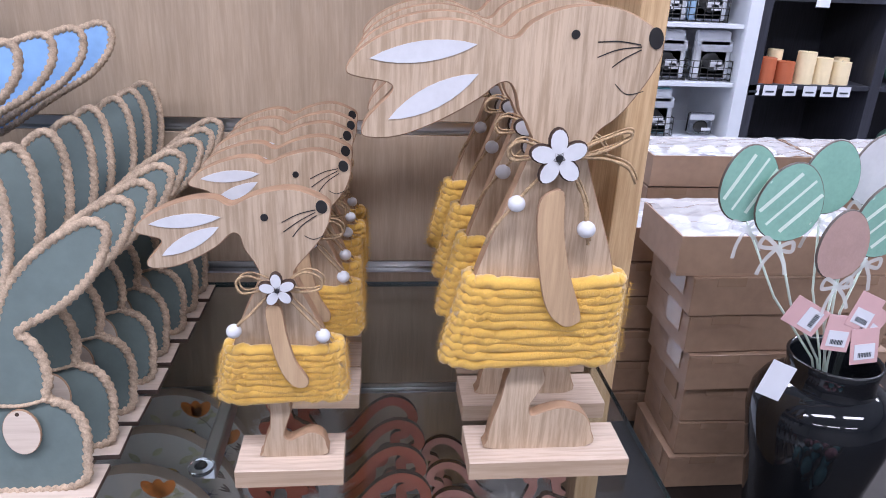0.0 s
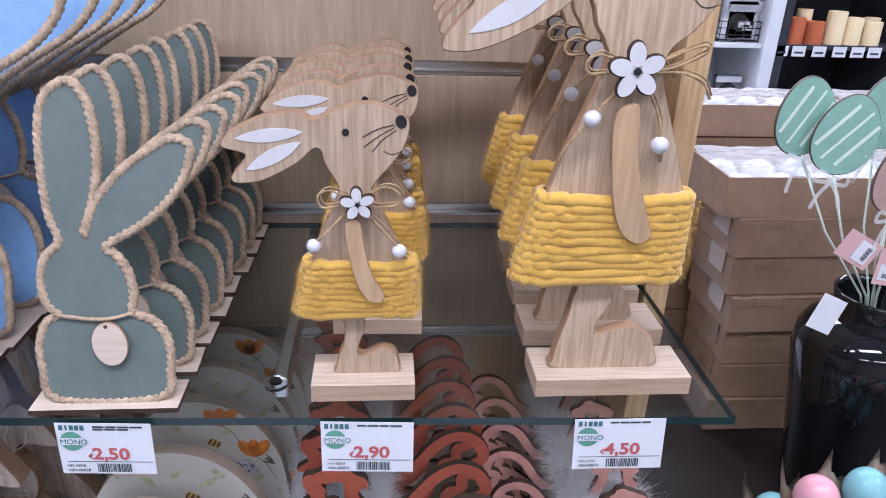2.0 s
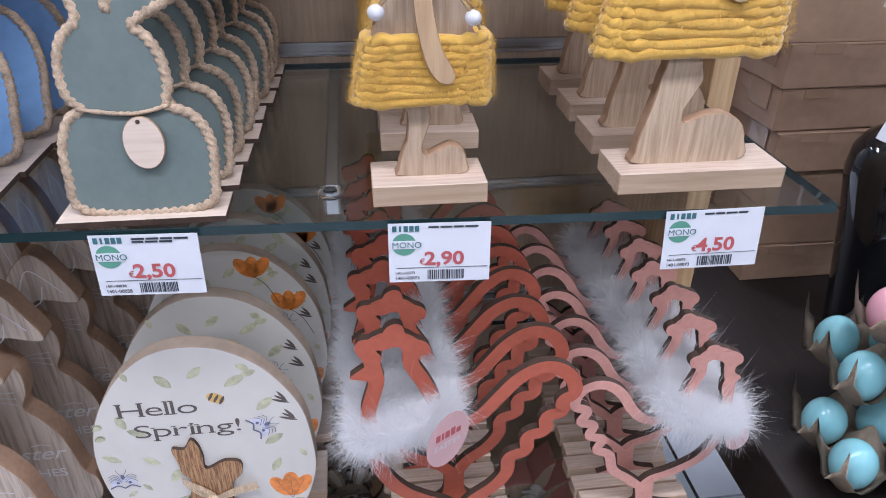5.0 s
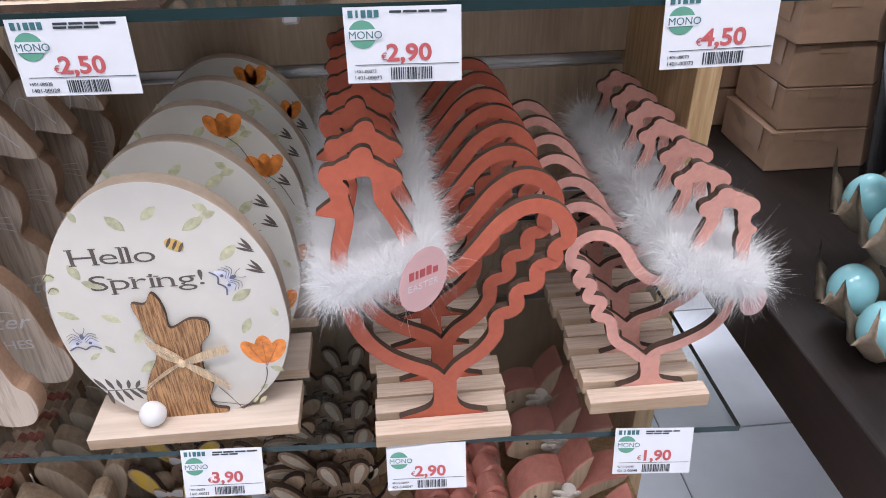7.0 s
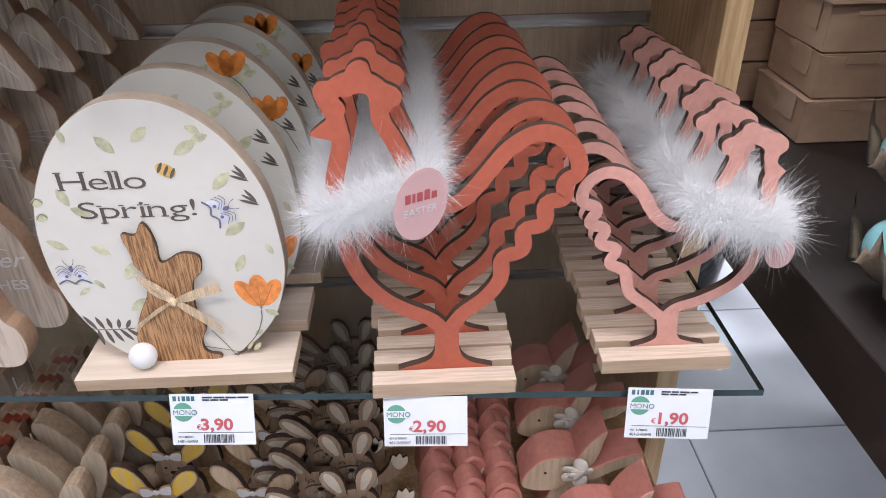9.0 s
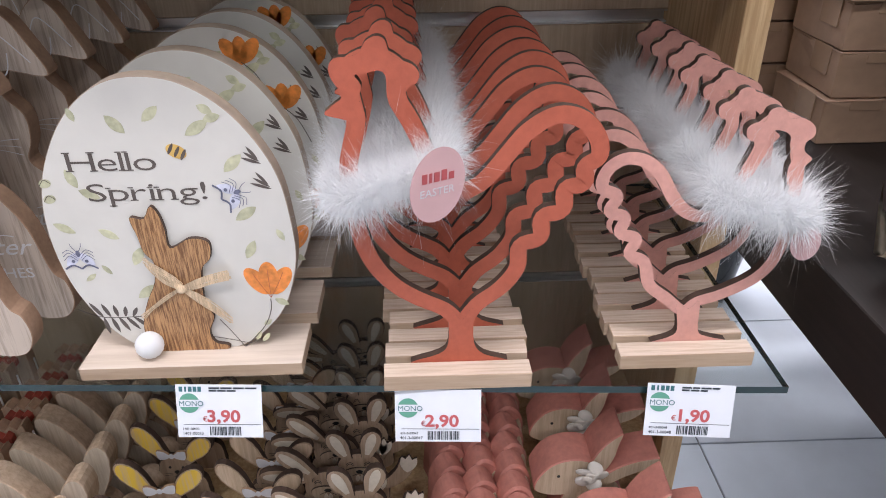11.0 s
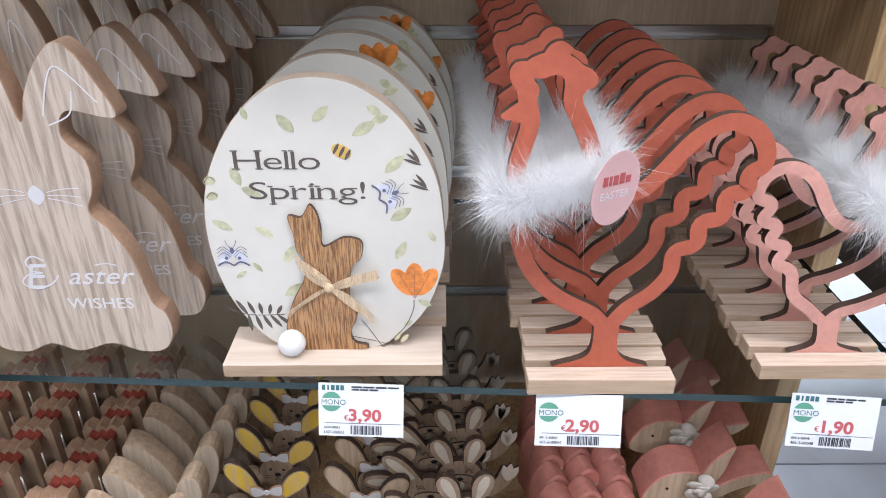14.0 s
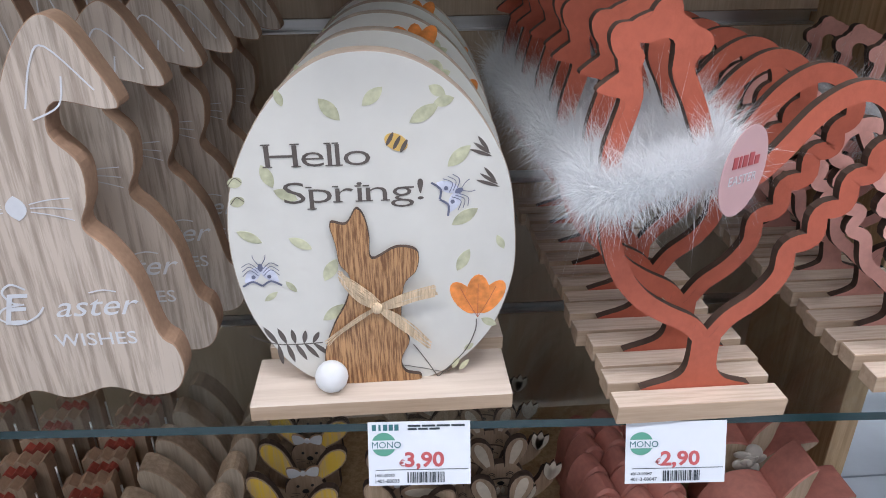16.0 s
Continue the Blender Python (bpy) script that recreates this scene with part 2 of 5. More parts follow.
# White base colour and half alpha stand in for lamp glare on the film.
M_WRAP = material("glare_white_wrap", (0.80, 0.83, 0.87), 0.14, 40, 0.12, 0.8, 0, (1, 1, 1), 45)
M_WRAP.node_tree.nodes["Principled BSDF"].inputs["Alpha"].default_value = 0.5
M_WIRE = material("black_wire", (0.02, 0.02, 0.02), 0.4, 60, 0.1)
M_LAMP = bpy.data.materials.new("lamp_diffuser")
M_LAMP.use_nodes = True
M_LAMP.node_tree.nodes["Principled BSDF"].inputs["Emission Color"].default_value = (1, 0.97, 0.93, 1)
M_LAMP.node_tree.nodes["Principled BSDF"].inputs["Emission Strength"].default_value = 6


# ---- mesh helpers ----
def link(name, bm, mats, parent=None, label="", smooth=False):
    me = bpy.data.meshes.new(name)
    bm.normal_update()
    bm.to_mesh(me)
    bm.free()
    for m in mats if isinstance(mats, (list, tuple)) else [mats]:
        me.materials.append(m)
    if smooth:
        me.shade_smooth()
    ob = new(name, me)
    if parent is not None:
        ob.parent = parent
    if label:
        ob["label"] = label
    return ob


def part(name, bm, material_, parent, label="", smooth=False):
    return link(name, bm, material_, parent, label, smooth)


def thing(name, label, category, group="", kind=""):
    return tagged(new(name), label, category, group, kind)


def smooth_loop(points, n=5, closed=True):
    """Catmull-Rom through points given in millimetres; returns metres."""
    p = [Vector((a[0] / 1000, a[1] / 1000)) for a in points]
    out, c = [], len(p)
    for i in range(c if closed else c - 1):
        if closed:
            a, b, d, e = p[i - 1], p[i], p[(i + 1) % c], p[(i + 2) % c]
        else:
            a, b, d, e = p[max(i - 1, 0)], p[i], p[i + 1], p[min(i + 2, c - 1)]
        for k in range(n):
            t = k / n
            out.append(0.5 * (2 * b + (d - a) * t + (2 * a - 5 * b + 4 * d - e) * t * t + (3 * b - a - 3 * d + e) * t ** 3))
    if not closed:
        out.append(p[-1])
    return out


def area2(loop):
    return sum(a.x * b.y - b.x * a.y for a, b in zip(loop, loop[1:] + loop[:1]))


def offset(loop, d):
    """Moves a closed anticlockwise loop inwards by d."""
    out = []
    for i, p in enumerate(loop):
        t = loop[(i + 1) % len(loop)] - loop[i - 1]
        t = t.normalized() if t.length > 1e-9 else Vector((1, 0))
        out.append(p + Vector((-t.y, t.x)) * d)
    return out


def plate(loop, y0, y1, bevel=0.001, bm=None, side=0):
    """A board of the outline loop (x, z) from depth y0 to y1, with softened front and back edges; its sides take slot `side`."""
    bm = bm or bmesh.new()
    if area2(loop) < 0:
        loop = loop[::-1]
    small = offset(loop, bevel) if bevel else loop
    rows = [(small, y0), (loop, y0 + bevel), (loop, y1 - bevel), (small, y1)] if bevel else [(loop, y0), (loop, y1)]
    rings = [[bm.verts.new((p.x, y, p.y)) for p in lp] for lp, y in rows]
    for k, (r, s) in enumerate(zip(rings, rings[1:])):
        for i in range(len(r)):
            j = (i + 1) % len(r)
            f = bm.faces.new((r[i], s[i], s[j], r[j]))
            f.material_index = side
            f.smooth = False
    bm.faces.new(rings[0])
    bm.faces.new(rings[-1][::-1])
    return bm


def round_off(loop):
    """Evens out a loop a little, so that tight inner bends stay clean."""
    return [(loop[i - 1] + loop[i] * 2 + loop[(i + 1) % len(loop)]) / 4 for i in range(len(loop))]


def band(mid, w, y0, y1, bm=None, side=0):
    """A closed flat band of width w along the loop mid."""
    bm = bm or bmesh.new()
    if area2(mid) < 0:
        mid = mid[::-1]
    a, b = offset(mid, -w / 2), offset(mid, w / 2)
    a, b = round_off(a), round_off(b)
    v = [[bm.verts.new((p.x, y, p.y)) for p in lp] for lp, y in ((a, y0), (b, y0), (a, y1), (b, y1))]
    for i in range(len(mid)):
        j = (i + 1) % len(mid)
        bm.faces.new((v[0][i], v[0][j], v[1][j], v[1][i]))
        bm.faces.new((v[2][i], v[3][i], v[3][j], v[2][j]))
        for f in (bm.faces.new((v[0][i], v[2][i], v[2][j], v[0][j])), bm.faces.new((v[1][i], v[1][j], v[3][j], v[3][i]))):
            f.material_index = side
    return bm


def tube(points, r, seg=7, closed=False, strands=0, twist=0.0, rough=0.0, bm=None, taper=None):
    """A round or twisted cord along 3D points (metres)."""
    bm = bm or bmesh.new()
    p = [Vector(a) for a in points]
    n = len(p)
    rings, s, up = [], 0.0, Vector((0, 1, 0.01)).normalized()
    for i in range(n):
        a, b = (p[i - 1], p[(i + 1) % n]) if closed else (p[max(i - 1, 0)], p[min(i + 1, n - 1)])
        t = (b - a).normalized() if (b - a).length > 1e-9 else Vector((1, 0, 0))
        side = t.cross(up)
        side = side.normalized() if side.length > 1e-3 else Vector((1, 0, 0))
        nor = side.cross(t)
        s += (p[i] - p[i - 1]).length if i else 0
        ring = []
        for k in range(seg):
            th = 2 * math.pi * k / seg
            rr = r * (taper(i / max(n - 1, 1)) if taper else 1)
            if strands:
                rr *= 0.88 + 0.17 * math.cos(strands * (th - twist * s))
            if rough:
                rr *= 1 + rough * (random.random() - 0.5)
            ring.append(bm.verts.new(p[i] + side * (math.cos(th) * rr) + nor * (math.sin(th) * rr)))
        rings.append(ring)
    for i in range(n if closed else n - 1):
        a, b = rings[i], rings[(i + 1) % n]
        for k in range(seg):
            f = bm.faces.new((a[k], a[(k + 1) % seg], b[(k + 1) % seg], b[k]))
            f.smooth = True
    if not closed:
        bm.faces.new(rings[0][::-1])
        bm.faces.new(rings[-1])
    return bm


def even(points, step, closed=True):
    """Resamples a 2D loop at even steps."""
    p = list(points) + ([points[0]] if closed else [])
    out, left = [p[0]], step
    for a, b in zip(p, p[1:]):
        d = (b - a).length
        while d >= left and d > 1e-9:
            a = a + (b - a) * (left / d)
            out.append(a)
            d, left = (b - a).length, step
        left -= d
    return out


def box(w, d, h, x=0, y=0, z=0, bevel=0.001, bm=None, top=None):
    """A box with its base centred on (x, y, z); the faces that look up take slot `top`."""
    own = bm is None
    bm = bm or bmesh.new()
    g = bmesh.ops.create_cube(bm, size=1, matrix=Matrix.Translation((x, y, z + h / 2)) @ Matrix.Diagonal((w, d, h, 1)))
    if bevel and own:
        bmesh.ops.bevel(bm, geom=bm.edges[:], offset=bevel, segments=1, affect="EDGES", profile=0.5)
    if top is not None:
        bm.normal_update()
        for f in bm.faces:
            if f.normal.z > 0.9:
                f.material_index = top
    return bm


def ball(r, x, y, z, sx=1, sy=1, sz=1, bm=None, u=16, v=10):
    bm = bm or bmesh.new()
    g = bmesh.ops.create_uvsphere(bm, u_segments=u, v_segments=v, radius=r, matrix=Matrix.Translation((x, y, z)) @ Matrix.Diagonal((sx, sy, sz, 1)))
    for vert in g["verts"]:
        for f in vert.link_faces:
            f.smooth = True
    return bm


def leaf_loop(a, b, w, n=8):
    """A pointed leaf from a to b (millimetres), w wide; a loop in metres."""
    a, b = Vector(a) / 1000, Vector(b) / 1000
    d = b - a
    q = Vector((-d.y, d.x)).normalized() * w / 2000
    up = [a + d * (i / n) + q * math.sin(math.pi * i / n) ** 0.8 for i in range(n + 1)]
    dn = [a + d * (i / n) - q * math.sin(math.pi * i / n) ** 0.8 for i in range(n - 1, 0, -1)]
    return up + dn


def disc_loop(cx, cz, rx, rz=None, n=20, turn=0.0):
    rz = rz or rx
    c, s = math.cos(turn), math.sin(turn)
    return [Vector((cx / 1000 + (c * rx * math.cos(t) - s * rz * math.sin(t)) / 1000, cz / 1000 + (s * rx * math.cos(t) + c * rz * math.sin(t)) / 1000)) for t in [2 * math.pi * i / n for i in range(n)]]


def stroke(points, w, y, bm=None, n=5, th=0.0004):
    """A painted line through points (millimetres), w millimetres wide, lying on the plane y."""
    bm = bm or bmesh.new()
    p = smooth_loop(points, n, False)
    L, R = [], []
    for i, a in enumerate(p):
        t = (p[min(i + 1, len(p) - 1)] - p[max(i - 1, 0)]).normalized()
        q = Vector((-t.y, t.x)) * (w / 2000)
        L.append(bm.verts.new((a.x + q.x, y - th, a.y + q.y)))
        R.append(bm.verts.new((a.x - q.x, y - th, a.y - q.y)))
    for i in range(len(p) - 1):
        bm.faces.new((L[i], R[i], R[i + 1], L[i + 1]))
    return bm


def words(body, size, x, z, y, mat, parent, name="lettering", stretch=1.0, shear=0.0, label="", weight=0.0):
    """Lettering on a front face, its lower left corner at x, z (metres)."""
    cu = bpy.data.curves.new("lettering", "FONT")
    cu.body, cu.size, cu.extrude, cu.resolution_u, cu.shear = body, size, 0.0001, 3, shear
    cu.offset = weight
    tmp = bpy.data.objects.new("lettering", cu)
    scene.collection.objects.link(tmp)
    bpy.context.view_layer.update()
    me = bpy.data.meshes.new_from_object(tmp.evaluated_get(bpy.context.evaluated_depsgraph_get()))
    bpy.data.objects.remove(tmp)
    me.transform(Matrix.Translation((x, y, z)) @ pose(0, 0, 0, 90) @ Matrix.Diagonal((stretch, 1, 1, 1)))
    me.materials.clear()
    me.materials.append(mat)
    ob = new(name, me)
    ob.parent = parent
    if label:
        ob["label"] = label
    return ob


# ---- structure ----
def simple(name, bm, mats, label, category, kind="structure"):
    return tagged(link(name, bm, mats), label, category, "", kind)


simple("floor", box(9, 9, 0.1, 0.5, 0.3, -0.106, 0), M_GROUT, "shop floor with dark grout between pale tiles", "floor")
# Ceiling and walls stay unseen: an assumed shell for bounce light and reflections.
simple("ceiling", box(9, 9, 0.1, 0.5, 0.3, 3.0, 0), M_CEILING, "unseen plain pale shop ceiling, assumed for bounce and reflections", "ceiling")
simple("wall_west", box(0.1, 9, 3.0, -4.05, 0.3, 0.0, 0), M_PLASTER, "unseen plain pale grey plaster wall, assumed to close the room", "wall")
simple("wall_east", box(0.1, 9, 3.0, 5.05, 0.3, 0.0, 0), M_PLASTER, "unseen plain pale grey plaster wall, assumed to close the room", "wall")
simple("wall_south", box(9, 0.1, 3.0, 0.5, -4.25, 0.0, 0), M_PLASTER, "unseen plain pale grey plaster wall, assumed to close the room", "wall")
simple("wall_north", box(9, 0.1, 3.0, 0.5, 4.85, 0.0, 0), M_PLASTER, "unseen plain pale grey plaster wall, assumed to close the room", "wall")
for lx, ly, watts in LAMPS:
    lamp = thing("ceiling_light", "assumed white rectangular light panel on the ceiling, out of view", "ceiling light", "ceiling light panels", "structure")
    lamp.location = (lx, ly, 2.94)
    part("frame", box(1.22, 0.34, 0.06, 0, 0, 0.0, 0.004), M_SHELFWHITE, lamp)
    part("diffuser", box(1.15, 0.28, 0.004, 0, 0, -0.005, 0), M_LAMP, lamp)

# slatted back wall: oak panels with aluminium-lined grooves between them
slatwall = thing("wall_slatted", "oak slatwall with aluminium grooves behind the shelves", "wall", "", "structure")
GROOVES = [0.12, 0.325, 0.53, 0.742, 0.948, 1.160, 1.368, 1.58, 1.79, 2.0]
part("backing", box(1.85, 0.03, 2.12, -0.955, WALL_Y + 0.035, 0.0, 0), M_WALL, slatwall)
for z0, z1 in zip([0.0] + [g + 0.009 for g in GROOVES], [g - 0.009 for g in GROOVES] + [2.12]):
    part("panel", box(1.85, 0.018, z1 - z0, -0.955, WALL_Y + 0.009, z0, 0.0015), M_WALL, slatwall)
for g in GROOVES:
    bm = box(1.85, 0.004, 0.017, -0.955, WALL_Y + 0.016, g - 0.0085, 0)
    box(1.85, 0.012, 0.0022, -0.955, WALL_Y + 0.006, g + 0.0065, 0, bm)
    box(1.85, 0.012, 0.0022, -0.955, WALL_Y + 0.006, g - 0.0088, 0, bm)
    part("rail", bm, M_STEEL, slatwall, "aluminium groove lining")
gable = simple("gable_panel", box(0.030, 0.26, 2.12, -0.037, 0.380, 0, 0.001), M_GABLE, "oak laminate side panel of the shelving", "side panel")


def edge_y(x, z):
    """The front edge of the glass shelves, which hang slightly aslant."""
    return (0.033 if z > 1 else 0.05) * (-0.053 - x)


def glass_shelf(z, bracketed):
    s = thing("glass_shelf", "clear glass shelf with a dark green polished edge", "shelf", "glass shelves")
    bm = bmesh.new()
    box(1.75, 0.46, 0.008, -0.053 - 0.875, 0.23, z - 0.008, 0, bm)
    for v in bm.verts:
        if v.co.y < 0.1:
            v.co.y = edge_y(v.co.x, z)
    bm.normal_update()
    for f in bm.faces:
        f.material_index = 0 if abs(f.normal.z) > 0.5 else 1
    pane = part("pane", bm, [M_GLASS, M_GLASSEDGE], s)
    for bx in (-0.472, -1.25) if bracketed else (-1.25,):
        part("bracket", box(0.014, 0.40, 0.022, bx, 0.285, z - 0.032, 0.002), M_STEEL, s, "flat steel shelf bracket")
        bm = bmesh.new()
        bmesh.ops.create_cone(bm, cap_ends=True, segments=20, radius1=0.011, radius2=0.011, depth=0.004, matrix=Matrix.Translation((bx, 0.062, z + 0.0022)))
        bmesh.ops.create_cone(bm, cap_ends=True, segments=20, radius1=0.006, radius2=0.005, depth=0.002, matrix=Matrix.Translation((bx, 0.062, z + 0.0052)))
        part("suction_pad", bm, M_FILM, s, "clear round pad", False).visible_shadow = False
    return s


glass_shelf(Z1, True)
glass_shelf(Z2, False)
tagged(link("lower_shelf", box(1.75, 0.46, 0.018, -0.053 - 0.875, 0.24, Z3 - 0.018, 0.001), M_GABLE), "wooden lowest shelf under the rows of figures", "shelf")

rng = random.Random(7)


# ---- figures on the upper shelf ----
def wool_skirt(x0t, x1t, zt, x0b, x1b, zb, rows, half, r, yc, parent):
    """Rows of thick wool wound round the body, slightly wavy."""
    bm = bmesh.new()
    for k in range(rows):
        f = k / (rows - 1)
        a, b, z = x0b + (x0t - x0b) * f, x1b + (x1t - x1b) * f, zb + (zt - zb) * f
        ph, pts, n = rng.uniform(0, 6), [], 64
        for i in range(n):
            u = 2 * math.pi * i / n
            c, s = math.cos(u), math.sin(u)
            x = (a + b) / 2 + (b - a) / 2 * math.copysign(abs(c) ** 0.42, c)
            y = yc + half * math.copysign(abs(s) ** 0.75, s)
            w = 0.0010 * math.sin(5 * u + ph) + 0.0008 * math.sin(13 * u + 2 * ph) + rng.gauss(0, 0.0005)
            pts.append((x / 1.0, y + 0.0006 * math.sin(17 * u + ph), z + w))
        tube(pts, r, 9, True, 0, 0, 0.16, bm)
    for i in range(4200):
        f = rng.random()
        a, b, z = x0b + (x0t - x0b) * f, x1b + (x1t - x1b) * f, zb + (zt - zb) * f
        p = Vector((rng.uniform(a, b), yc - half - r, z)) if rng.random() < 0.7 else Vector((rng.choice((a - r, b + r)), yc + rng.uniform(-half, half), z))
        d = Vector((rng.gauss(0, 1), -0.5 + rng.gauss(0, 0.5), rng.gauss(0, 1))).normalized() * rng.uniform(0.0025, 0.0075)
        q = d.cross(Vector((0.3, 1, 0.2))).normalized() * 0.00016
        v = [bm.verts.new(w) for w in (p - q, p + q, p + d)]
        bm.faces.new(v)
    return part("wool_skirt", bm, M_YARN, parent, "skirt of thick mustard wool")


def daisy(cx, cz, r, y, parent):
    bm = bmesh.new()
    back = bmesh.new()
    for k in range(5):
        a = math.pi / 2 + k * 2 * math.pi / 5 + 0.1
        plate(disc_loop(cx + r * 0.56 * math.cos(a), cz + r * 0.56 * math.sin(a), r * 0.44, r * 0.31, 14, a), y - 0.0042, y - 0.0008, 0.0004, bm, 1)
        plate(disc_loop(cx + r * 0.57 * math.cos(a), cz + r * 0.57 * math.sin(a), r * 0.47, r * 0.345, 14, a), y - 0.0016, y, 0, back)
    plate(disc_loop(cx, cz, r * 0.3), y - 0.0038, y - 0.0010, 0, bm, 1)
    fl = part("flower", bm, [M_WHITE, M_BURNT], parent, "white wooden five-petal flower")
    part("flower_edge", back, M_BURNT, fl)
    part("stud", plate(disc_loop(cx, cz, r * 0.13), y - 0.0058, y - 0.004, 0.0003), M_BLACK, fl)


def cord(points, parent, r=0.0009, name="twine", y=0.0):
    p = smooth_loop(points, 7, False)
    n = len(p)
    pts = [(q.x, y - 0.002 - 0.005 * math.sin(math.pi * i / (n - 1)), q.y) for i, q in enumerate(p)]
    bm = tube(pts, r, 6, False, 2, 900, 0.2)
    return part(name, bm, M_TWINE, parent)


def wooden_rabbit(label, outline, arm, ears, face, flower, beads, skirt, base, cords):
    t = thing("wooden_rabbit", label, "rabbit figure", "wooden rabbits in wool skirts")
    bw, bd, bh = base
    bm = box(bw, bd, bh, 0, bd / 2, 0, 0.0006)
    bm.normal_update()
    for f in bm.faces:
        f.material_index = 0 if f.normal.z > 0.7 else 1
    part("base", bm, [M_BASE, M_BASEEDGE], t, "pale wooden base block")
    y0, th = 0.019, 0.013
    front = y0 + th / 2 - skirt[7] - skirt[8]
    body = part("body", plate(smooth_loop(outline, 4), y0, y0 + th, 0.0009, None, 1), [M_RABBIT, M_EDGE], t, "flat sawn wooden rabbit shape")
    part("arm", plate(smooth_loop(arm, 5), front - 0.0042, front - 0.0002, 0.0006, None, 1), [M_ARM, M_EDGE], t, "curved thin wooden arm")
    for a, b, w in ears:
        part("inner_ear", plate(leaf_loop(a, b, w), y0 - 0.0006, y0 + 0.0002, 0), M_WHITE, body, "white painted inner ear")
    (ex, ez, er), (nx, nz, nr, nh) = face["eye"], face["nose"]
    part("eye", plate(disc_loop(ex, ez, er), y0 - 0.0006, y0 + 0.0002, 0), M_BLACK, body)
    part("nose", plate(disc_loop(nx, nz, nr, nh, 18, 0.25), y0 - 0.0007, y0 + 0.0002, 0), M_BLACK, body, "black painted nose")
    for w in face["whiskers"]:
        part("whisker", stroke(w, face["line"], y0), M_BLACK, body)
    part("smile", stroke(face["smile"], face["line"] * 0.8, y0), M_BLACK, body)
    sk = wool_skirt(*skirt, y0 + th / 2, t)
    fx, fz, fr = flower
    daisy(fx, fz, fr, front - 0.003, t)
    for c in cords:
        cord(c, t, 0.0012 if bw < 0.12 else 0.0015, "twine", y0 - 0.004)
        cord([(a + 2.0, b + 2.5) for a, b in c], t, 0.0009, "twine", y0 - 0.002)
    for x, z, r in beads:
        part("bead", ball(r / 1000, x / 1000, y0 - 0.004 - r / 1000, z / 1000, 1, 1, 0.94), M_WHITE, t, "round white wooden bead", True)
    return t


SMALL_OUT = [(-36, 256), (-21, 263), (-4, 268), (13, 269), (28, 264), (38, 258), (40, 252), (38, 240), (32, 228), (21, 214), (12, 203), (11, 193), (29, 152), (44, 103), (40, 80),
             (4, 79), (2, 66), (-3, 50), (-5, 40), (0, 36), (8, 40), (18, 44), (28, 40), (32, 30), (29, 18), (-23, 18), (-25, 24), (-21, 40), (-17, 52), (-20, 78), (-50, 80), (-50, 105), (-36, 153), (-19, 192),
             (-20, 205), (-28, 219), (-31, 230), (-37, 232), (-49, 221), (-68, 210), (-83, 204), (-100, 203), (-103, 209), (-95, 219), (-91, 227), (-107, 232), (-109, 237), (-100, 246), (-83, 255), (-63, 261), (-47, 261)]
small = wooden_rabbit(
    "small pale wooden rabbit figure in a mustard wool skirt", SMALL_OUT,
    [(-12, 174), (-1, 175), (3, 152), (9, 126), (19, 107), (16, 99), (6, 101), (-3, 115), (-9, 137), (-12, 158)],
    [((-98, 240), (-44, 246), 11), ((-91, 214), (-46, 238), 12)],
    {"eye": (-11, 246, 3), "nose": (33, 255, 4.5, 5.5), "line": 0.8,
     "whiskers": [[(2, 242), (15, 249), (28, 252.5)], [(3, 234), (15, 243), (28, 250.5)], [(10, 230), (18, 240), (29, 248)]], "smile": [(19, 231), (26, 228), (34, 231)]},
    (-2, 191, 14.5), [(-39, 152, 6.2), (32, 147, 6.2)],
    (-0.047, 0.045, 0.130, -0.056, 0.047, 0.083, 9, 0.011, 0.0048), (0.094, 0.052, 0.018),
    [[(-5, 190), (-24, 200), (-34, 196), (-30, 186), (-14, 188), (-4, 189)], [(0, 190), (18, 203), (31, 199), (30, 189), (14, 186), (0, 188)],
     [(-8, 185), (-24, 168), (-38, 154), (-41, 143)], [(0, 185), (16, 168), (31, 150), (38, 138)]])
small.matrix_world = pose(-0.39, 0.035, Z1)
for k, dy in enumerate((0.116, 0.170, 0.233, 0.285, 0.340)):
    copy_thing(small, pose(-0.379 + 0.001 * k + rng.uniform(-0.001, 0.001), 0.035 + dy, Z1, 0, 0, rng.uniform(-2, 2)))

BIG_OUT = [(-59, 385), (-45, 397), (-24, 407), (1, 410), (22, 407), (40, 399), (52, 390), (55, 378), (50, 363), (40, 346), (27, 329), (12, 316), (7, 300), (14, 275), (42, 195), (51, 113),
           (-6, 112), (-7, 92), (-14, 76), (-19, 66), (-17, 56), (-4, 60), (8, 63), (20, 62), (34, 54), (41, 38), (37, 19), (-52, 19), (-56, 30), (-53, 50), (-47, 72), (-44, 92), (-44, 112), (-92, 114), (-75, 201), (-41, 296),
           (-42, 318), (-50, 331), (-54, 345), (-60, 353), (-69, 351), (-81, 341), (-102, 328), (-127, 316), (-148, 310), (-168, 311), (-167, 322), (-158, 333), (-147, 345), (-150, 351), (-170, 354), (-180, 358), (-176, 368),
           (-161, 381), (-137, 392), (-109, 397), (-84, 394)]
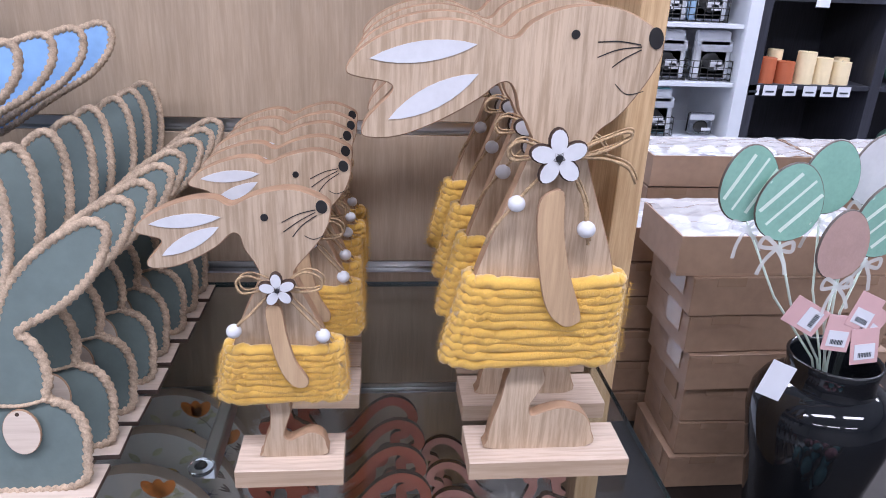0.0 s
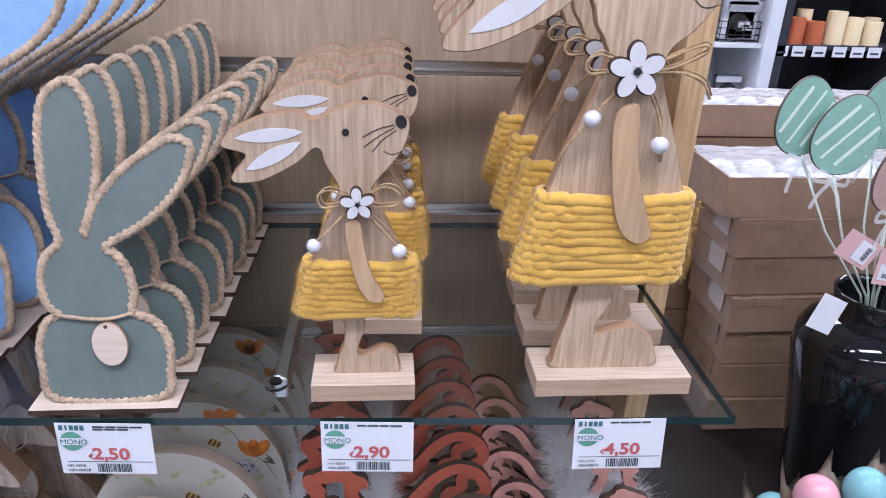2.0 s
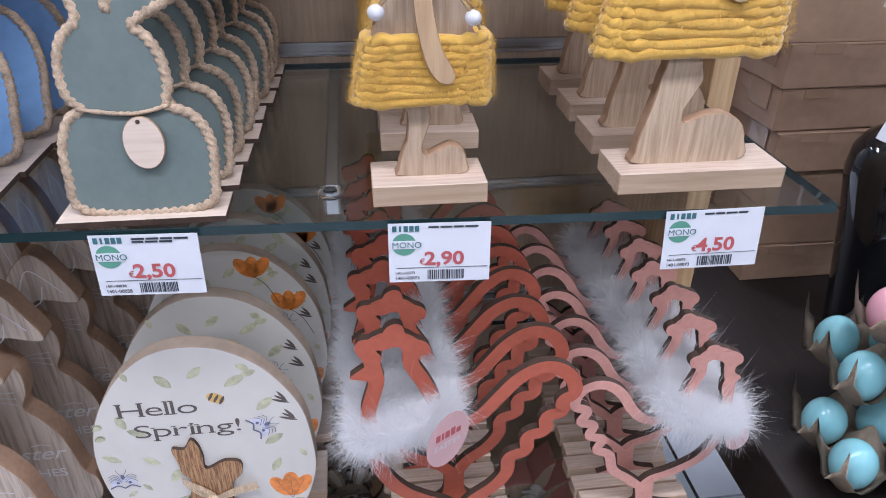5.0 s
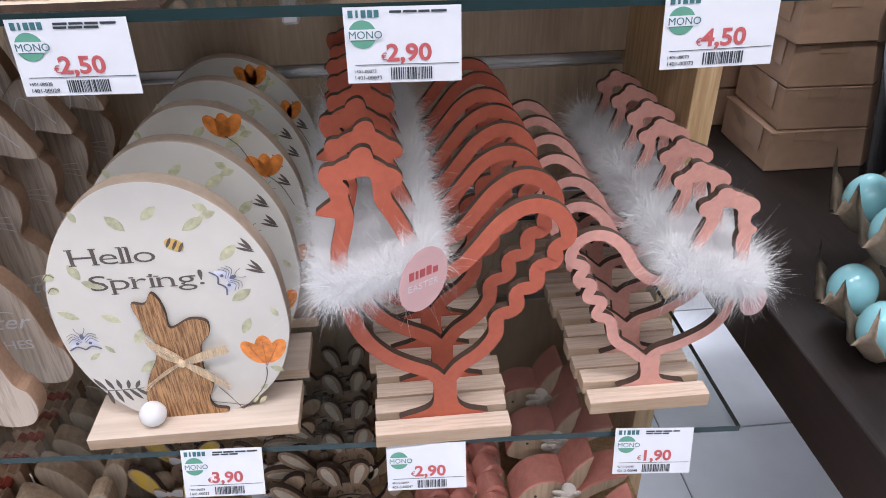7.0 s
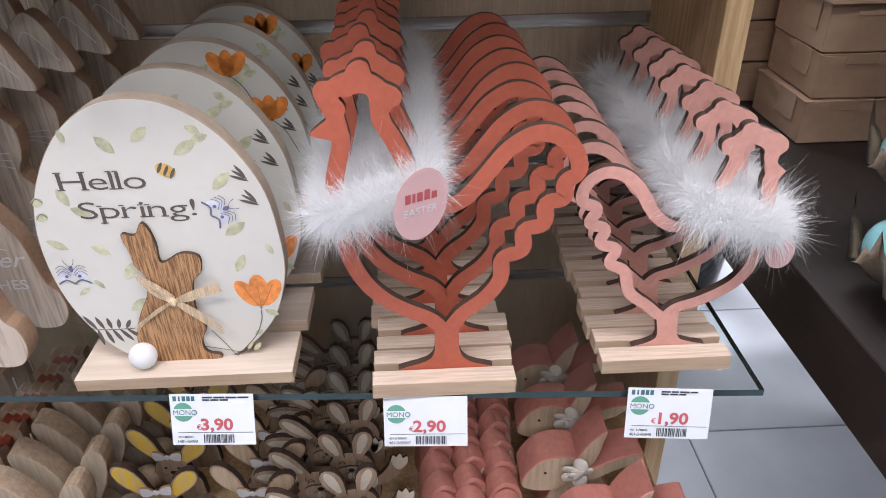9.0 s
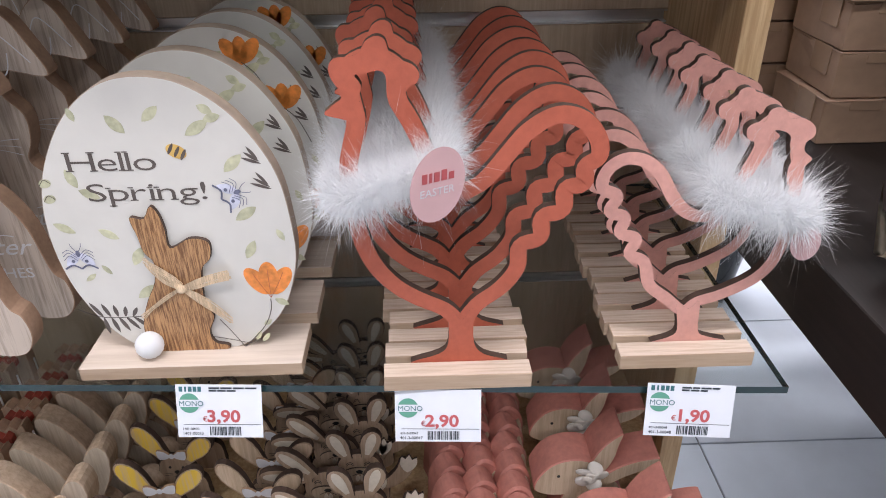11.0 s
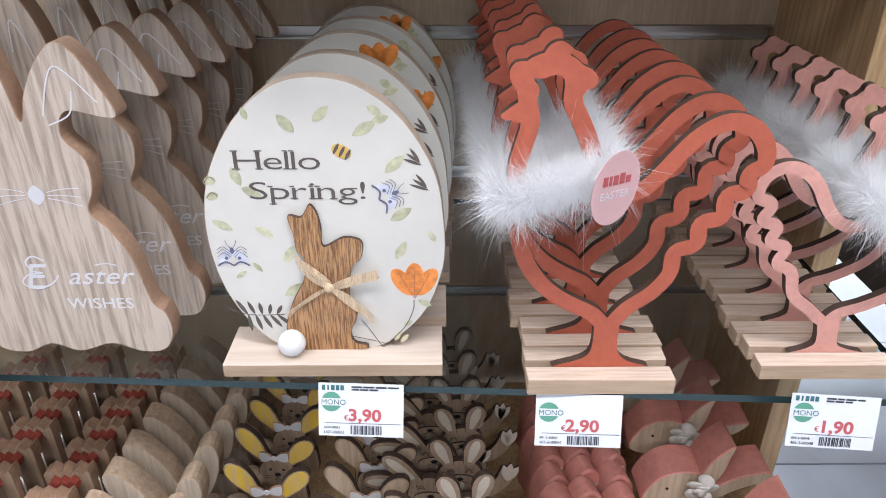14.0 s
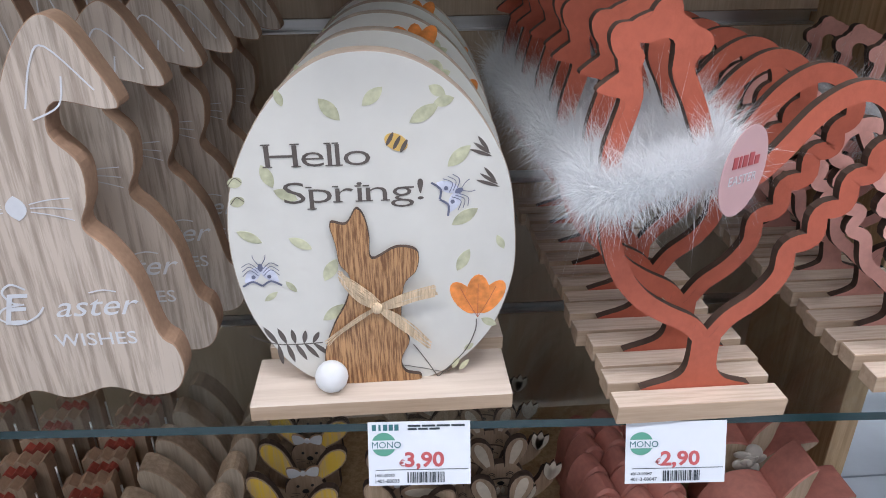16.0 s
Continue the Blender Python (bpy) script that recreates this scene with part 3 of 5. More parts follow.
big = wooden_rabbit(
    "large pale wooden rabbit figure in a mustard wool skirt", BIG_OUT,
    [(-31, 268), (-14, 274), (-10, 241), (-2, 206), (11, 169), (10, 159), (-2, 156), (-16, 169), (-25, 196), (-32, 241)],
    [((-163, 368), (-85, 380), 15), ((-149, 324), (-83, 359), 17)],
    {"eye": (-13, 389, 3.3), "nose": (48, 388, 5.5, 8), "line": 0.9,
     "whiskers": [[(4, 384), (20, 385), (37, 383)], [(5, 373), (20, 379), (38, 381.5)], [(17, 366), (26, 373), (38, 379.5)]], "smile": [(21, 354), (31, 346.5), (44, 349)]},
    (-21, 301, 22.5), [(-49, 262, 7), (9, 241, 7.5)],
    (-0.081, 0.049, 0.191, -0.098, 0.049, 0.117, 11, 0.013, 0.0061), (0.148, 0.056, 0.019),
    [[(-20, 298), (-46, 311), (-58, 306), (-55, 297), (-35, 298), (-18, 297)], [(-14, 298), (12, 312), (32, 320), (34, 314), (10, 302), (-14, 296)],
     [(-24, 290), (-40, 274), (-50, 262), (-66, 240), (-71, 226)], [(-8, 290), (6, 262), (9, 240), (14, 226)], [(-10, 297), (16, 299), (36, 292), (46, 278)]])
big.matrix_world = pose(-0.157, 0.036, Z1)
for k in range(1, 4):
    copy_thing(big, pose(-0.157 + 0.004 * k + rng.uniform(-0.003, 0.003), 0.036 + 0.088 * k, Z1, 0, 0, rng.uniform(-1.5, 1.5)))

BUNNY_OUT = [(-8, 275), (-24, 264), (-31, 242), (-33, 206), (-31, 169), (-25, 145), (-38, 131), (-43, 112), (-41, 92), (-32, 81), (-43, 73), (-50, 55), (-50, 32), (-40, 4), (44, 4), (55, 29), (55, 55), (45, 73), (27, 82),
             (29, 98), (26, 118), (18, 132), (10, 142), (46, 164), (73, 192), (84, 220), (79, 229), (65, 228), (32, 206), (7, 178), (-6, 150), (2, 178), (9, 211), (8, 247), (2, 267)]


BLUE_OUT = BUNNY_OUT[:22] + [(18, 134), (24, 139), (45, 150), (67, 165), (88, 179), (106, 190), (117, 200), (125, 212), (126, 224), (119, 228), (102, 222), (78, 213), (50, 199), (25, 182), (6, 166)] + BUNNY_OUT[30:]


def rope_bunny(outline, colour, label, group, s=1.0, base_w=0.126):
    t = thing("rope_bunny", label, "bunny figure", group)
    lean = pose(0, 0, 0, -11)
    bw, bd = base_w, 0.043 * s
    bm = box(bw, bd, 0.005, 0, bd / 2, 0, 0)
    bm.normal_update()
    for f in bm.faces:
        f.material_index = 0 if f.normal.z > 0.7 else 1
    part("base", bm, [M_PLY, M_BURNT], t, "thin plywood base with burnt edges")
    loop = [p * s for p in smooth_loop(outline, 4)]
    bm = plate(loop, 0, 0.006, 0.0004, None, 1)
    bm.transform(pose(0, 0.011, 0.005) @ lean)
    part("body", bm, [colour, M_EDGE], t, "flat painted bunny silhouette")
    p = even([q for q in loop], 0.0015)
    ring = [(q.x, 0.002, q.y) for q in offset(p if area2(p) > 0 else p[::-1], -0.0012)]
    bm = tube(ring, 0.0045, 12, True, 3, 310, 0.08)
    for i in range(150):
        q = Vector(rng.choice(ring))
        d = Vector((rng.gauss(0, 1), rng.gauss(0, 0.6), rng.gauss(0, 1))).normalized() * rng.uniform(0.005, 0.010)
        w = d.cross(Vector((0, 1, 0))).normalized() * 0.00014
        bm.faces.new([bm.verts.new(v) for v in (q - w, q + w, q + d)])
    bm.transform(pose(0, 0.011, 0.005) @ lean)
    part("rope_border", bm, M_ROPE, t, "twisted jute rope round the edge")
    nk = smooth_loop([(-36, 82), (-10, 78), (10, 78), (30, 83)], 8, False)
    bm = tube([(q.x * s, -0.002, q.y * s) for q in nk], 0.0019, 7, False, 2, 600, 0.15)
    bm.transform(pose(0, 0.011, 0.005) @ lean)
    part("neck_cord", bm, M_ROPE, t)
    egg = [Vector((q.x * s, q.y * s)) for q in disc_loop(9, 56, 15, 20, 24, 0.12)]
    bm = plate(egg, -0.006, -0.003, 0.0005, None, 1)
    bm.transform(pose(0, 0.011, 0.005) @ lean)
    tagp = part("egg_charm", bm, [M_PLY, M_EDGE], t, "small plain wooden egg on a cord")
    bm = plate([Vector((q.x * s, q.y * s)) for q in disc_loop(7, 72, 1.6)], -0.0066, -0.006, 0)
    bm.transform(pose(0, 0.011, 0.005) @ lean)
    part("hole", bm, M_BURNT, tagp)
    return t


sage = rope_bunny(BUNNY_OUT, M_GREY, "flat sage grey bunny figure edged with jute rope", "sage grey rope bunnies")
sage.matrix_world = pose(-0.615, 0.024, Z1)
for k in range(1, 8):
    copy_thing(sage, pose(-0.615 + 0.05 * 0.053 * k + rng.uniform(-0.002, 0.002), 0.024 + 0.0535 * k, Z1, 0, 0, rng.uniform(-2, 2)))
sky = rope_bunny(BLUE_OUT, M_BLUE, "large flat sky blue bunny figure edged with jute rope", "blue rope bunnies", 1.55, 0.182)
sky.matrix_world = pose(-0.832, 0.062, Z1)
for k in range(1, 5):
    copy_thing(sky, pose(-0.832 + 0.0045 * k + rng.uniform(-0.002, 0.002), 0.062 + 0.0655 * k, Z1, 0, 0, rng.uniform(-2, 2)))



# ---- figures on the middle shelf ----
def boa(path, n, reach, name, parent, core=0.0075):
    """A fluffy feather trim: a soft core, dense down and longer curved barbs."""
    pts = [Vector(p) for p in path]
    bm = tube(pts, core, 8, True, 0, 0, 0.8)
    for i in range(n):
        k = rng.random() * len(pts)
        a, b = pts[int(k) % len(pts)], pts[(int(k) + 1) % len(pts)]
        p = a.lerp(b, k % 1)
        t = (b - a).normalized()
        d = Vector((rng.gauss(0, 1), rng.gauss(0, 1), rng.gauss(0.05, 1)))
        d = (d - t * d.dot(t) * 0.5).normalized()
        down = rng.random() < 0.8
        L = reach * (rng.uniform(0.30, 0.72) if down else rng.uniform(0.55, 0.98))
        bend = Vector((rng.gauss(0, 0.5), rng.gauss(0, 0.5), rng.gauss(-0.1, 0.6))) * L
        w = d.cross(Vector((rng.gauss(0, 1), rng.gauss(0, 1), rng.gauss(0, 1)))).normalized() * rng.uniform(0.00008, 0.00017)
        s = p + d * core * 0.6
        q = [s, s + d * L * 0.35 + bend * 0.12, s + d * L * 0.7 + bend * 0.45, s + d * L * 0.9 + bend]
        v = [bm.verts.new(x) for x in (q[0] - w, q[0] + w, q[1] - w * 1.3, q[1] + w * 1.3, q[2] - w * 0.9, q[2] + w * 0.9, q[3])]
        for f in ((0, 1, 3, 2), (2, 3, 5, 4), (4, 5, 6)):
            bm.faces.new([v[j] for j in f])
    for v in bm.verts:
        if v.co.y < -0.012:
            v.co.y = -0.012 + (v.co.y + 0.012) * 0.12
    return part(name, bm, M_FEATHER, parent, "fluffy white feather trim")


def rooster(label, mid, stem, comb, paint, boa_path, n, width, base_w, group):
    t = thing("rooster_figure", label, "rooster figure", group)
    y0, y1 = 0.0225, 0.0305
    bm = band(smooth_loop(mid, 5), width, y0, y1, None, 1)
    part("outline", bm, [paint, M_BURNT], t, "painted open wooden rooster outline")
    bm = plate(smooth_loop(stem, 4), y0 - 0.00015, y1 + 0.00015, 0, None, 1)
    part("stem", bm, [paint, M_BURNT], t)
    bm = plate(smooth_loop(comb, 3), y0 - 0.0003, y1 + 0.0003, 0, None, 1)
    part("comb", bm, [paint, M_BURNT], t, "lobed rooster comb")
    for ya in (0.0, 0.0315):
        bm = box(base_w, 0.0215, 0.0165, 0, ya + 0.0107, 0, 0.0006)
        for v in bm.verts:
            v.co += Vector((rng.gauss(0, 0.0003), rng.gauss(0, 0.0003), rng.gauss(0, 0.0002) if v.co.z > 0.01 else 0))
        bm.normal_update()
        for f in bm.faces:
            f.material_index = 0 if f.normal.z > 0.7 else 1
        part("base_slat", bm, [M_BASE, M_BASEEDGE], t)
    boa(boa_path, n, 0.033, "feather_boa", t)
    return t


ROO = [(4, 62), (-11, 76), (-34, 88), (-54, 102), (-71, 123), (-81, 148), (-86, 174), (-87, 196), (-88, 218), (-84, 236), (-79, 256), (-81, 274), (-84, 298), (-61, 308), (-41, 294), (-47, 278), (-36, 256), (-26, 233), (-12, 203), (2, 195),
       (17, 199), (29, 210), (43, 228), (59, 247), (81, 259), (102, 254), (115, 238), (117, 222), (106, 214), (107, 198), (91, 195), (91, 174), (73, 169), (73, 148), (55, 141), (54, 119), (40, 98), (19, 81)]
RED_COMB = [(-91, 224), (-88, 238), (-83, 252), (-86, 258), (-103, 263), (-97, 270), (-88, 278), (-95, 290), (-97, 300), (-92, 307), (-81, 308), (-73, 311), (-68, 319), (-60, 323), (-53, 320), (-50, 310), (-42, 305), (-33, 301), (-28, 294), (-31, 286),
            (-39, 284), (-35, 266), (-25, 250), (-19, 230), (-32, 230), (-43, 256), (-53, 274), (-54, 293), (-61, 297), (-71, 294), (-78, 294), (-73, 286), (-75, 274), (-71, 258), (-81, 233), (-80, 222)]
collar = [(-0.056 + 0.044 * math.cos(a), 0.026 + 0.026 * math.sin(a), 0.209 + 0.014 * math.cos(a) + 0.004 * math.sin(3 * a)) for a in [2 * math.pi * i / 26 for i in range(26)]]
red = rooster("terracotta red open wooden rooster with white feather collar", ROO, [(-7, 76), (-8, 38), (-17, 25), (-43, 14), (46, 14), (26, 23), (16, 38), (15, 76), (4, 63)], RED_COMB, M_TERRA, collar, 21000, 0.0150, 0.138, "red rooster figures")
red.matrix_world = pose(-0.363, 0.011, Z2)
charm = thing("hang_tag", "pink oval cardboard hang tag with white lettering", "tag")
bm = plate(disc_loop(0, 0, 18.5, 26, 28, -0.1), 0, 0.0006, 0)
part("card", bm, M_PINKTAG, charm)
for i, (w, hh) in enumerate(((3.4, 6.6), (1.8, 6.6), (3.6, 6.6), (3.6, 7.4), (3.6, 5.0))):
    x0 = -11 + sum((3.4, 1.8, 3.6, 3.6, 3.6)[:i]) + i * 1.4
    part("mark", plate([Vector((x0 / 1000, 0.003)), Vector(((x0 + w) / 1000, 0.003)), Vector(((x0 + w) / 1000, 0.003 + hh / 1000)), Vector((x0 / 1000, 0.003 + hh / 1000))], -0.0006, -0.0002, 0), M_TAGRED, charm)
words("EASTER", 0.0075, -0.0125, -0.0065, -0.0004, M_WHITE, charm, "lettering", 0.95)
charm.matrix_world = pose(-0.379, -0.012, 0.931, 0, 3, 33) @ Matrix.Diagonal((1.36, 1, 1.17, 1))
copies = 7
for k in range(1, copies + 1):
    copy_thing(red, pose(-0.363 + rng.uniform(-0.004, 0.004) - 0.001 * k, 0.011 + 0.0555 * k, Z2, 0, 0, rng.uniform(-2, 2)))

PINKROO = [(-4, 52), (-22, 67), (-41, 83), (-48, 108), (-64, 117), (-58, 133), (-75, 139), (-71, 155), (-87, 161), (-80, 176), (-95, 184), (-92, 201), (-78, 211), (-61, 209), (-45, 196), (-31, 173), (-16, 158), (2, 154), (18, 164), (29, 196), (37, 220), (33, 234),
           (47, 245), (69, 235), (69, 216), (74, 197), (77, 151), (75, 114), (61, 88), (31, 70), (8, 62)]
PINK_COMB = [(25, 196), (31, 210), (32, 222), (24, 227), (22, 236), (28, 241), (36, 242), (38, 251), (45, 254), (52, 251), (57, 244), (68, 244), (79, 237), (81, 228), (75, 222), (76, 214), (84, 207), (79, 199), (77, 183), (68, 183), (65, 199), (67, 208), (62, 219), (60, 229), (49, 234), (42, 230), (43, 217), (40, 207), (34, 192)]
collar2 = [(0.046 + 0.040 * math.cos(a), 0.026 + 0.026 * math.sin(a), 0.170 - 0.012 * math.cos(a) + 0.004 * math.sin(3 * a)) for a in [2 * math.pi * i / 24 for i in range(24)]]
pink = rooster("pale pink open wooden rooster with white feather collar", PINKROO, [(-11, 62), (-6, 30), (-13, 21), (-28, 14), (43, 14), (26, 20), (15, 28), (11, 62), (1, 54)], PINK_COMB, M_PINK, collar2, 21000, 0.0118, 0.130, "pink rooster figures")
pink.matrix_world = pose(-0.140, 0.032, Z2)
for k in range(1, 7):
    copy_thing(pink, pose(-0.140 + rng.uniform(-0.003, 0.003), 0.032 + 0.0555 * k, Z2, 0, 0, rng.uniform(-2, 2)))
ptag = thing("hang_tag", "small pink cardboard hang tag under the feathers", "tag")
part("card", plate(disc_loop(0, 0, 15, 19, 24), 0, 0.0006, 0), M_PINKTAG, ptag)
ptag.matrix_world = pose(-0.050, 0.040, 0.842, 0, -25, 10)

EGG_OUT = [(-9, 287), (-44, 277), (-78, 246), (-105, 195), (-113, 140), (-103, 80), (-74, 30), (-40, 13), (34, 13), (82, 50), (104, 105), (105, 155), (96, 205), (68, 252), (31, 280)]
EGG_BUNNY = [(-16, 173), (-24, 161), (-36, 162), (-33, 143), (-31, 127), (-24, 115), (-28, 94), (-39, 73), (-48, 48), (-48, 25), (-38, 15), (0, 14.6), (27, 14.8), (29, 20), (17, 24), (14, 37), (21, 55), (15, 72), (18, 106), (28, 119), (29, 136), (13, 140), (-6, 131), (-7, 150), (-10, 166)]


SERIFS = {"H": ((0.0, 0, 1), (1.0, 0, 1)), "l": ((0.5, 0, 1),), "p": ((0.0, -1, 0.7),), "r": ((0.0, 0, 0.7),), "i": ((0.5, 0, 0.7),), "n": ((0.0, 0, 0.7), (1.0, 0, 0)), "a": (), "y": ((0.0, 0.7, 0.7), (1.0, 0.7, 0.7)), "E": ((0.0, 0, 1),), "t": ()}


def serif_words(body, x, z, width, y, mat, parent):
    """Lettering of one line, width metres long, each letter with small slab feet."""
    size, gap, letters = 0.0243, 0.0026, []
    for ch in body:
        ob = words(ch, size, 0, z, y, mat, parent, "lettering", 1.5, 0, "", -0.00016)
        xs = [v.co.x for v in ob.data.vertices]
        letters.append((ch, ob, min(xs), max(xs)))
    k = (width - gap * (len(body) - 1)) / sum(b - a for _, _, a, b in letters)
    for ch, ob, a, b in letters:
        ob.data.transform(Matrix.Translation((x, 0, 0)) @ Matrix.Diagonal((k, 1, 1, 1)) @ Matrix.Translation((-a, 0, 0)))
        w, stem = (b - a) * k, 0.0028
        bm = bmesh.new()
        bm.from_mesh(ob.data)
        for side, lo, hi in SERIFS.get(ch, ()):
            c = x + stem / 2 + (w - stem) * side
            for level in {lo, hi}:
                zz = z + {0: 0.0005, 1: 0.0172, 0.7: 0.0125, -1: -0.0046}[level]
                lean_in = -0.0012 if level in (1, 0.7) and ch != "H" else 0.0
                box(0.0068 if not lean_in else 0.0046, 0.0002, 0.0009, c + lean_in, y - 0.0001, zz - 0.0005, 0, bm)
        bm.to_mesh(ob.data)
        bm.free()
        x += w + gap


def thing_part(name, parent, label, yb):
    """The knot of a bow, which carries its strips."""
    return part(name, ball(0.0052, -0.004, yb - 0.0005, 0.088, 0.9, 0.45, 1.0), M_RIBBON, parent, label, True)


def spring_egg(first, second, label):
    t = thing("egg_plaque", label, "egg plaque", "printed egg plaques")
    bm = box(0.213, 0.066, 0.0145, -0.003, 0.033, 0, 0.0006)
    bm.normal_update()
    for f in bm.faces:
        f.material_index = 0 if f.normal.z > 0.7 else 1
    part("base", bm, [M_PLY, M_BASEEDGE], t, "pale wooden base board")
    y0 = 0.029
    face = part("board", plate(smooth_loop(EGG_OUT, 6), y0, y0 + 0.018, 0.0007, None, 1), [M_EGGFACE, M_EGGEDGE], t, "cream printed egg-shaped board")
    serif_words(first, -0.0785, 0.2055, 0.0755, y0 - 0.0003, M_INK, face)
    serif_words(second, -0.0680, 0.1770, 0.1030 if second[0] == "S" else 0.085, y0 - 0.0003, M_INK, face)
    for a, b, c, d, w in ((-37, 255, -23, 239, 10), (-7, 249, 8, 262, 9), (26, 236, 47, 249, 10), (43, 249, 58, 253, 8), (53, 202, 70, 218, 10), (-82, 208, -75, 190, 9), (-75, 188, -58, 180, 9), (-106, 156, -88, 146, 8), (-68, 149, -51, 139, 8), (-44, 111, -33, 130, 10), (-48, 75, -28, 89, 10), (56, 155, 76, 168, 10), (60, 115, 70, 134, 9), (-92, 95, -81, 103, 5), (-74, 112, -66, 102, 5), (91, 145, 97, 133, 6), (-66, 262, -62, 250, 6), (80, 70, 93, 63, 7), (40, 262, 52, 255, 8)):
        part("leaf_print", plate(leaf_loop((a, b), (c, d), w), y0 - 0.0003, y0, 0), M_LEAF, face)
    bm = bmesh.new()
    bm.free()
    for k, (dx, dz, a, r1, r2) in enumerate(((-11, 2, 2.15, 17, 8.5), (11, 2, 1.0, 17, 8.5), (0, 5, 1.55, 18, 9.5))):
        part("poppy_print", plate(disc_loop(77 + dx, 88 + dz, r1, r2, 18, a), y0 - 0.0003 - 0.0001 * k, y0, 0), M_ORANGE, face, "orange printed petal")
        part("petal_vein", stroke([(77, 72), (77 + dx * 0.8, 86 + dz), (77 + dx * 1.3, 98 + dz)], 0.5, y0 - 0.0005), M_RUSTWAX, face)
    for pts, w in (([(76, 70), (75, 58), (66, 38), (44, 14)], 0.9), ([(24, 48), (34, 32), (44, 14)], 0.8), ([(14, 28), (34, 23), (50, 19), (60, 24)], 0.7)):
        part("stem_print", stroke(pts, w, y0), M_INK, face)
    sprig = part("sprig_print", stroke([(-108, 64), (-85, 54), (-50, 54)], 0.9, y0), M_INK, face, "printed leafy sprig")
    for k in range(5):
        for s, reach in ((-1, 20), (1, 17)):
            x = -86 + k * 7
            tip = (x + (-10 + k * 4 if s > 0 else 2 + k * 3), 54 + s * (reach - 1.6 * k))
            part("sprig_leaf", plate(leaf_loop((x, 54), tip, 4.0), y0 - 0.0003, y0, 0), M_INK, sprig)
    for a, b in (((56, 22), (62, 33)), ((62, 20), (70, 30)), ((66, 40), (74, 46))):
        part("bud_print", plate(leaf_loop(a, b, 5), y0 - 0.0003, y0, 0), M_LEAF, face)
    for x, z, top in ((93, 188, 92), (88, 212, 86)):
        for k in range(3):
            part("petal_print", plate(leaf_loop((min(x, top) - k * 1.2, z - 3 + k * 2), (x - 19 + k * 3, z + 3 + k * 5), 2.8), y0 - 0.0003, y0, 0), M_INK, face)
    for z in (180, 195):
        part("petal_print", plate(disc_loop(-102, z, 5.5, 4.0, 18, 0.3), y0 - 0.0003, y0, 0), M_LEAF, face)
        part("petal_vein", stroke([(-107, z - 2), (-102, z + 3.6), (-97, z)], 0.6, y0 - 0.0003), M_INK, face)
    for x, z, turn in ((-92, 120, 0.0), (57, 181, -1.15)):
        def at(px, pz):
            return (x + px * math.cos(turn) - pz * math.sin(turn), z + px * math.sin(turn) + pz * math.cos(turn))
        for d in (-1, 1):
            wing = part("butterfly_wing", plate(leaf_loop(at(13 * d, -8), at(-1 * d, 6), 9), y0 - 0.0003, y0, 0), M_LILAC, face)
            part("wing_edge", stroke([at(15 * d, -11), at(7 * d, -7), at(0, -11)], 1.7, y0 - 0.0003), M_NAVY, wing)
            part("wing_spot", plate(disc_loop(*at(6 * d, -3), 1.6), y0 - 0.0006, y0 - 0.0002, 0), M_NAVY, wing)
            for k in range(3):
                part("feeler", stroke([at(2 * d, 4 - 3 * k), at(8 * d, 9 - 3 * k), at(14 * d, 6 - 4 * k)], 0.6, y0 - 0.0003), M_NAVY, wing)
            part("feeler", stroke([at(0, 6), at(4 * d, 12), at(5 * d, 16)], 0.6, y0 - 0.0003), M_NAVY, wing)
        part("butterfly_body", plate(disc_loop(*at(0, 5), 2.0, 3.4, 12, turn), y0 - 0.0006, y0 - 0.0002, 0), M_NAVY, face)
    if second == "Easter":
        for px, pz in ((28, 262), (66, 212)):
            bm = bmesh.new()
            for dx, a in ((-10, 2.2), (0, 1.57), (10, 0.95)):
                plate(disc_loop(px + dx, pz, 15, 8, 14, a), y0 - 0.0007, y0 - 0.0003, 0, bm)
            part("poppy_print", bm, M_ORANGE, face, "orange printed poppy")
            part("stem_print", stroke([(px, pz - 12), (px + 14, pz - 26), (px + 26, pz - 52)], 0.9, y0 - 0.0004), M_INK, face)
    part("bee_body", plate(disc_loop(16, 222, 9, 6, 18, -0.5), y0 - 0.0004, y0, 0), M_GOLD, face)
    bm = bmesh.new()
    for d in (-4.5, 0.5, 5.5):
        plate(disc_loop(16 + d, 222 - d * 0.55, 1.5, 5.6, 10, -0.5), y0 - 0.0006, y0 - 0.0002, 0, bm)
    part("bee_stripe", bm, M_INK, face)
    bm = plate(smooth_loop(EGG_BUNNY, 5), y0 - 0.0045, y0 - 0.0002, 0.0004, None, 1)
    bun = part("bunny_veneer", bm, [M_ZEBRANO, M_BURNT], t, "striped dark veneer bunny")
    yb = y0 - 0.0065
    ribbon = thing_part("ribbon", t, "frayed burlap ribbon bow", yb)
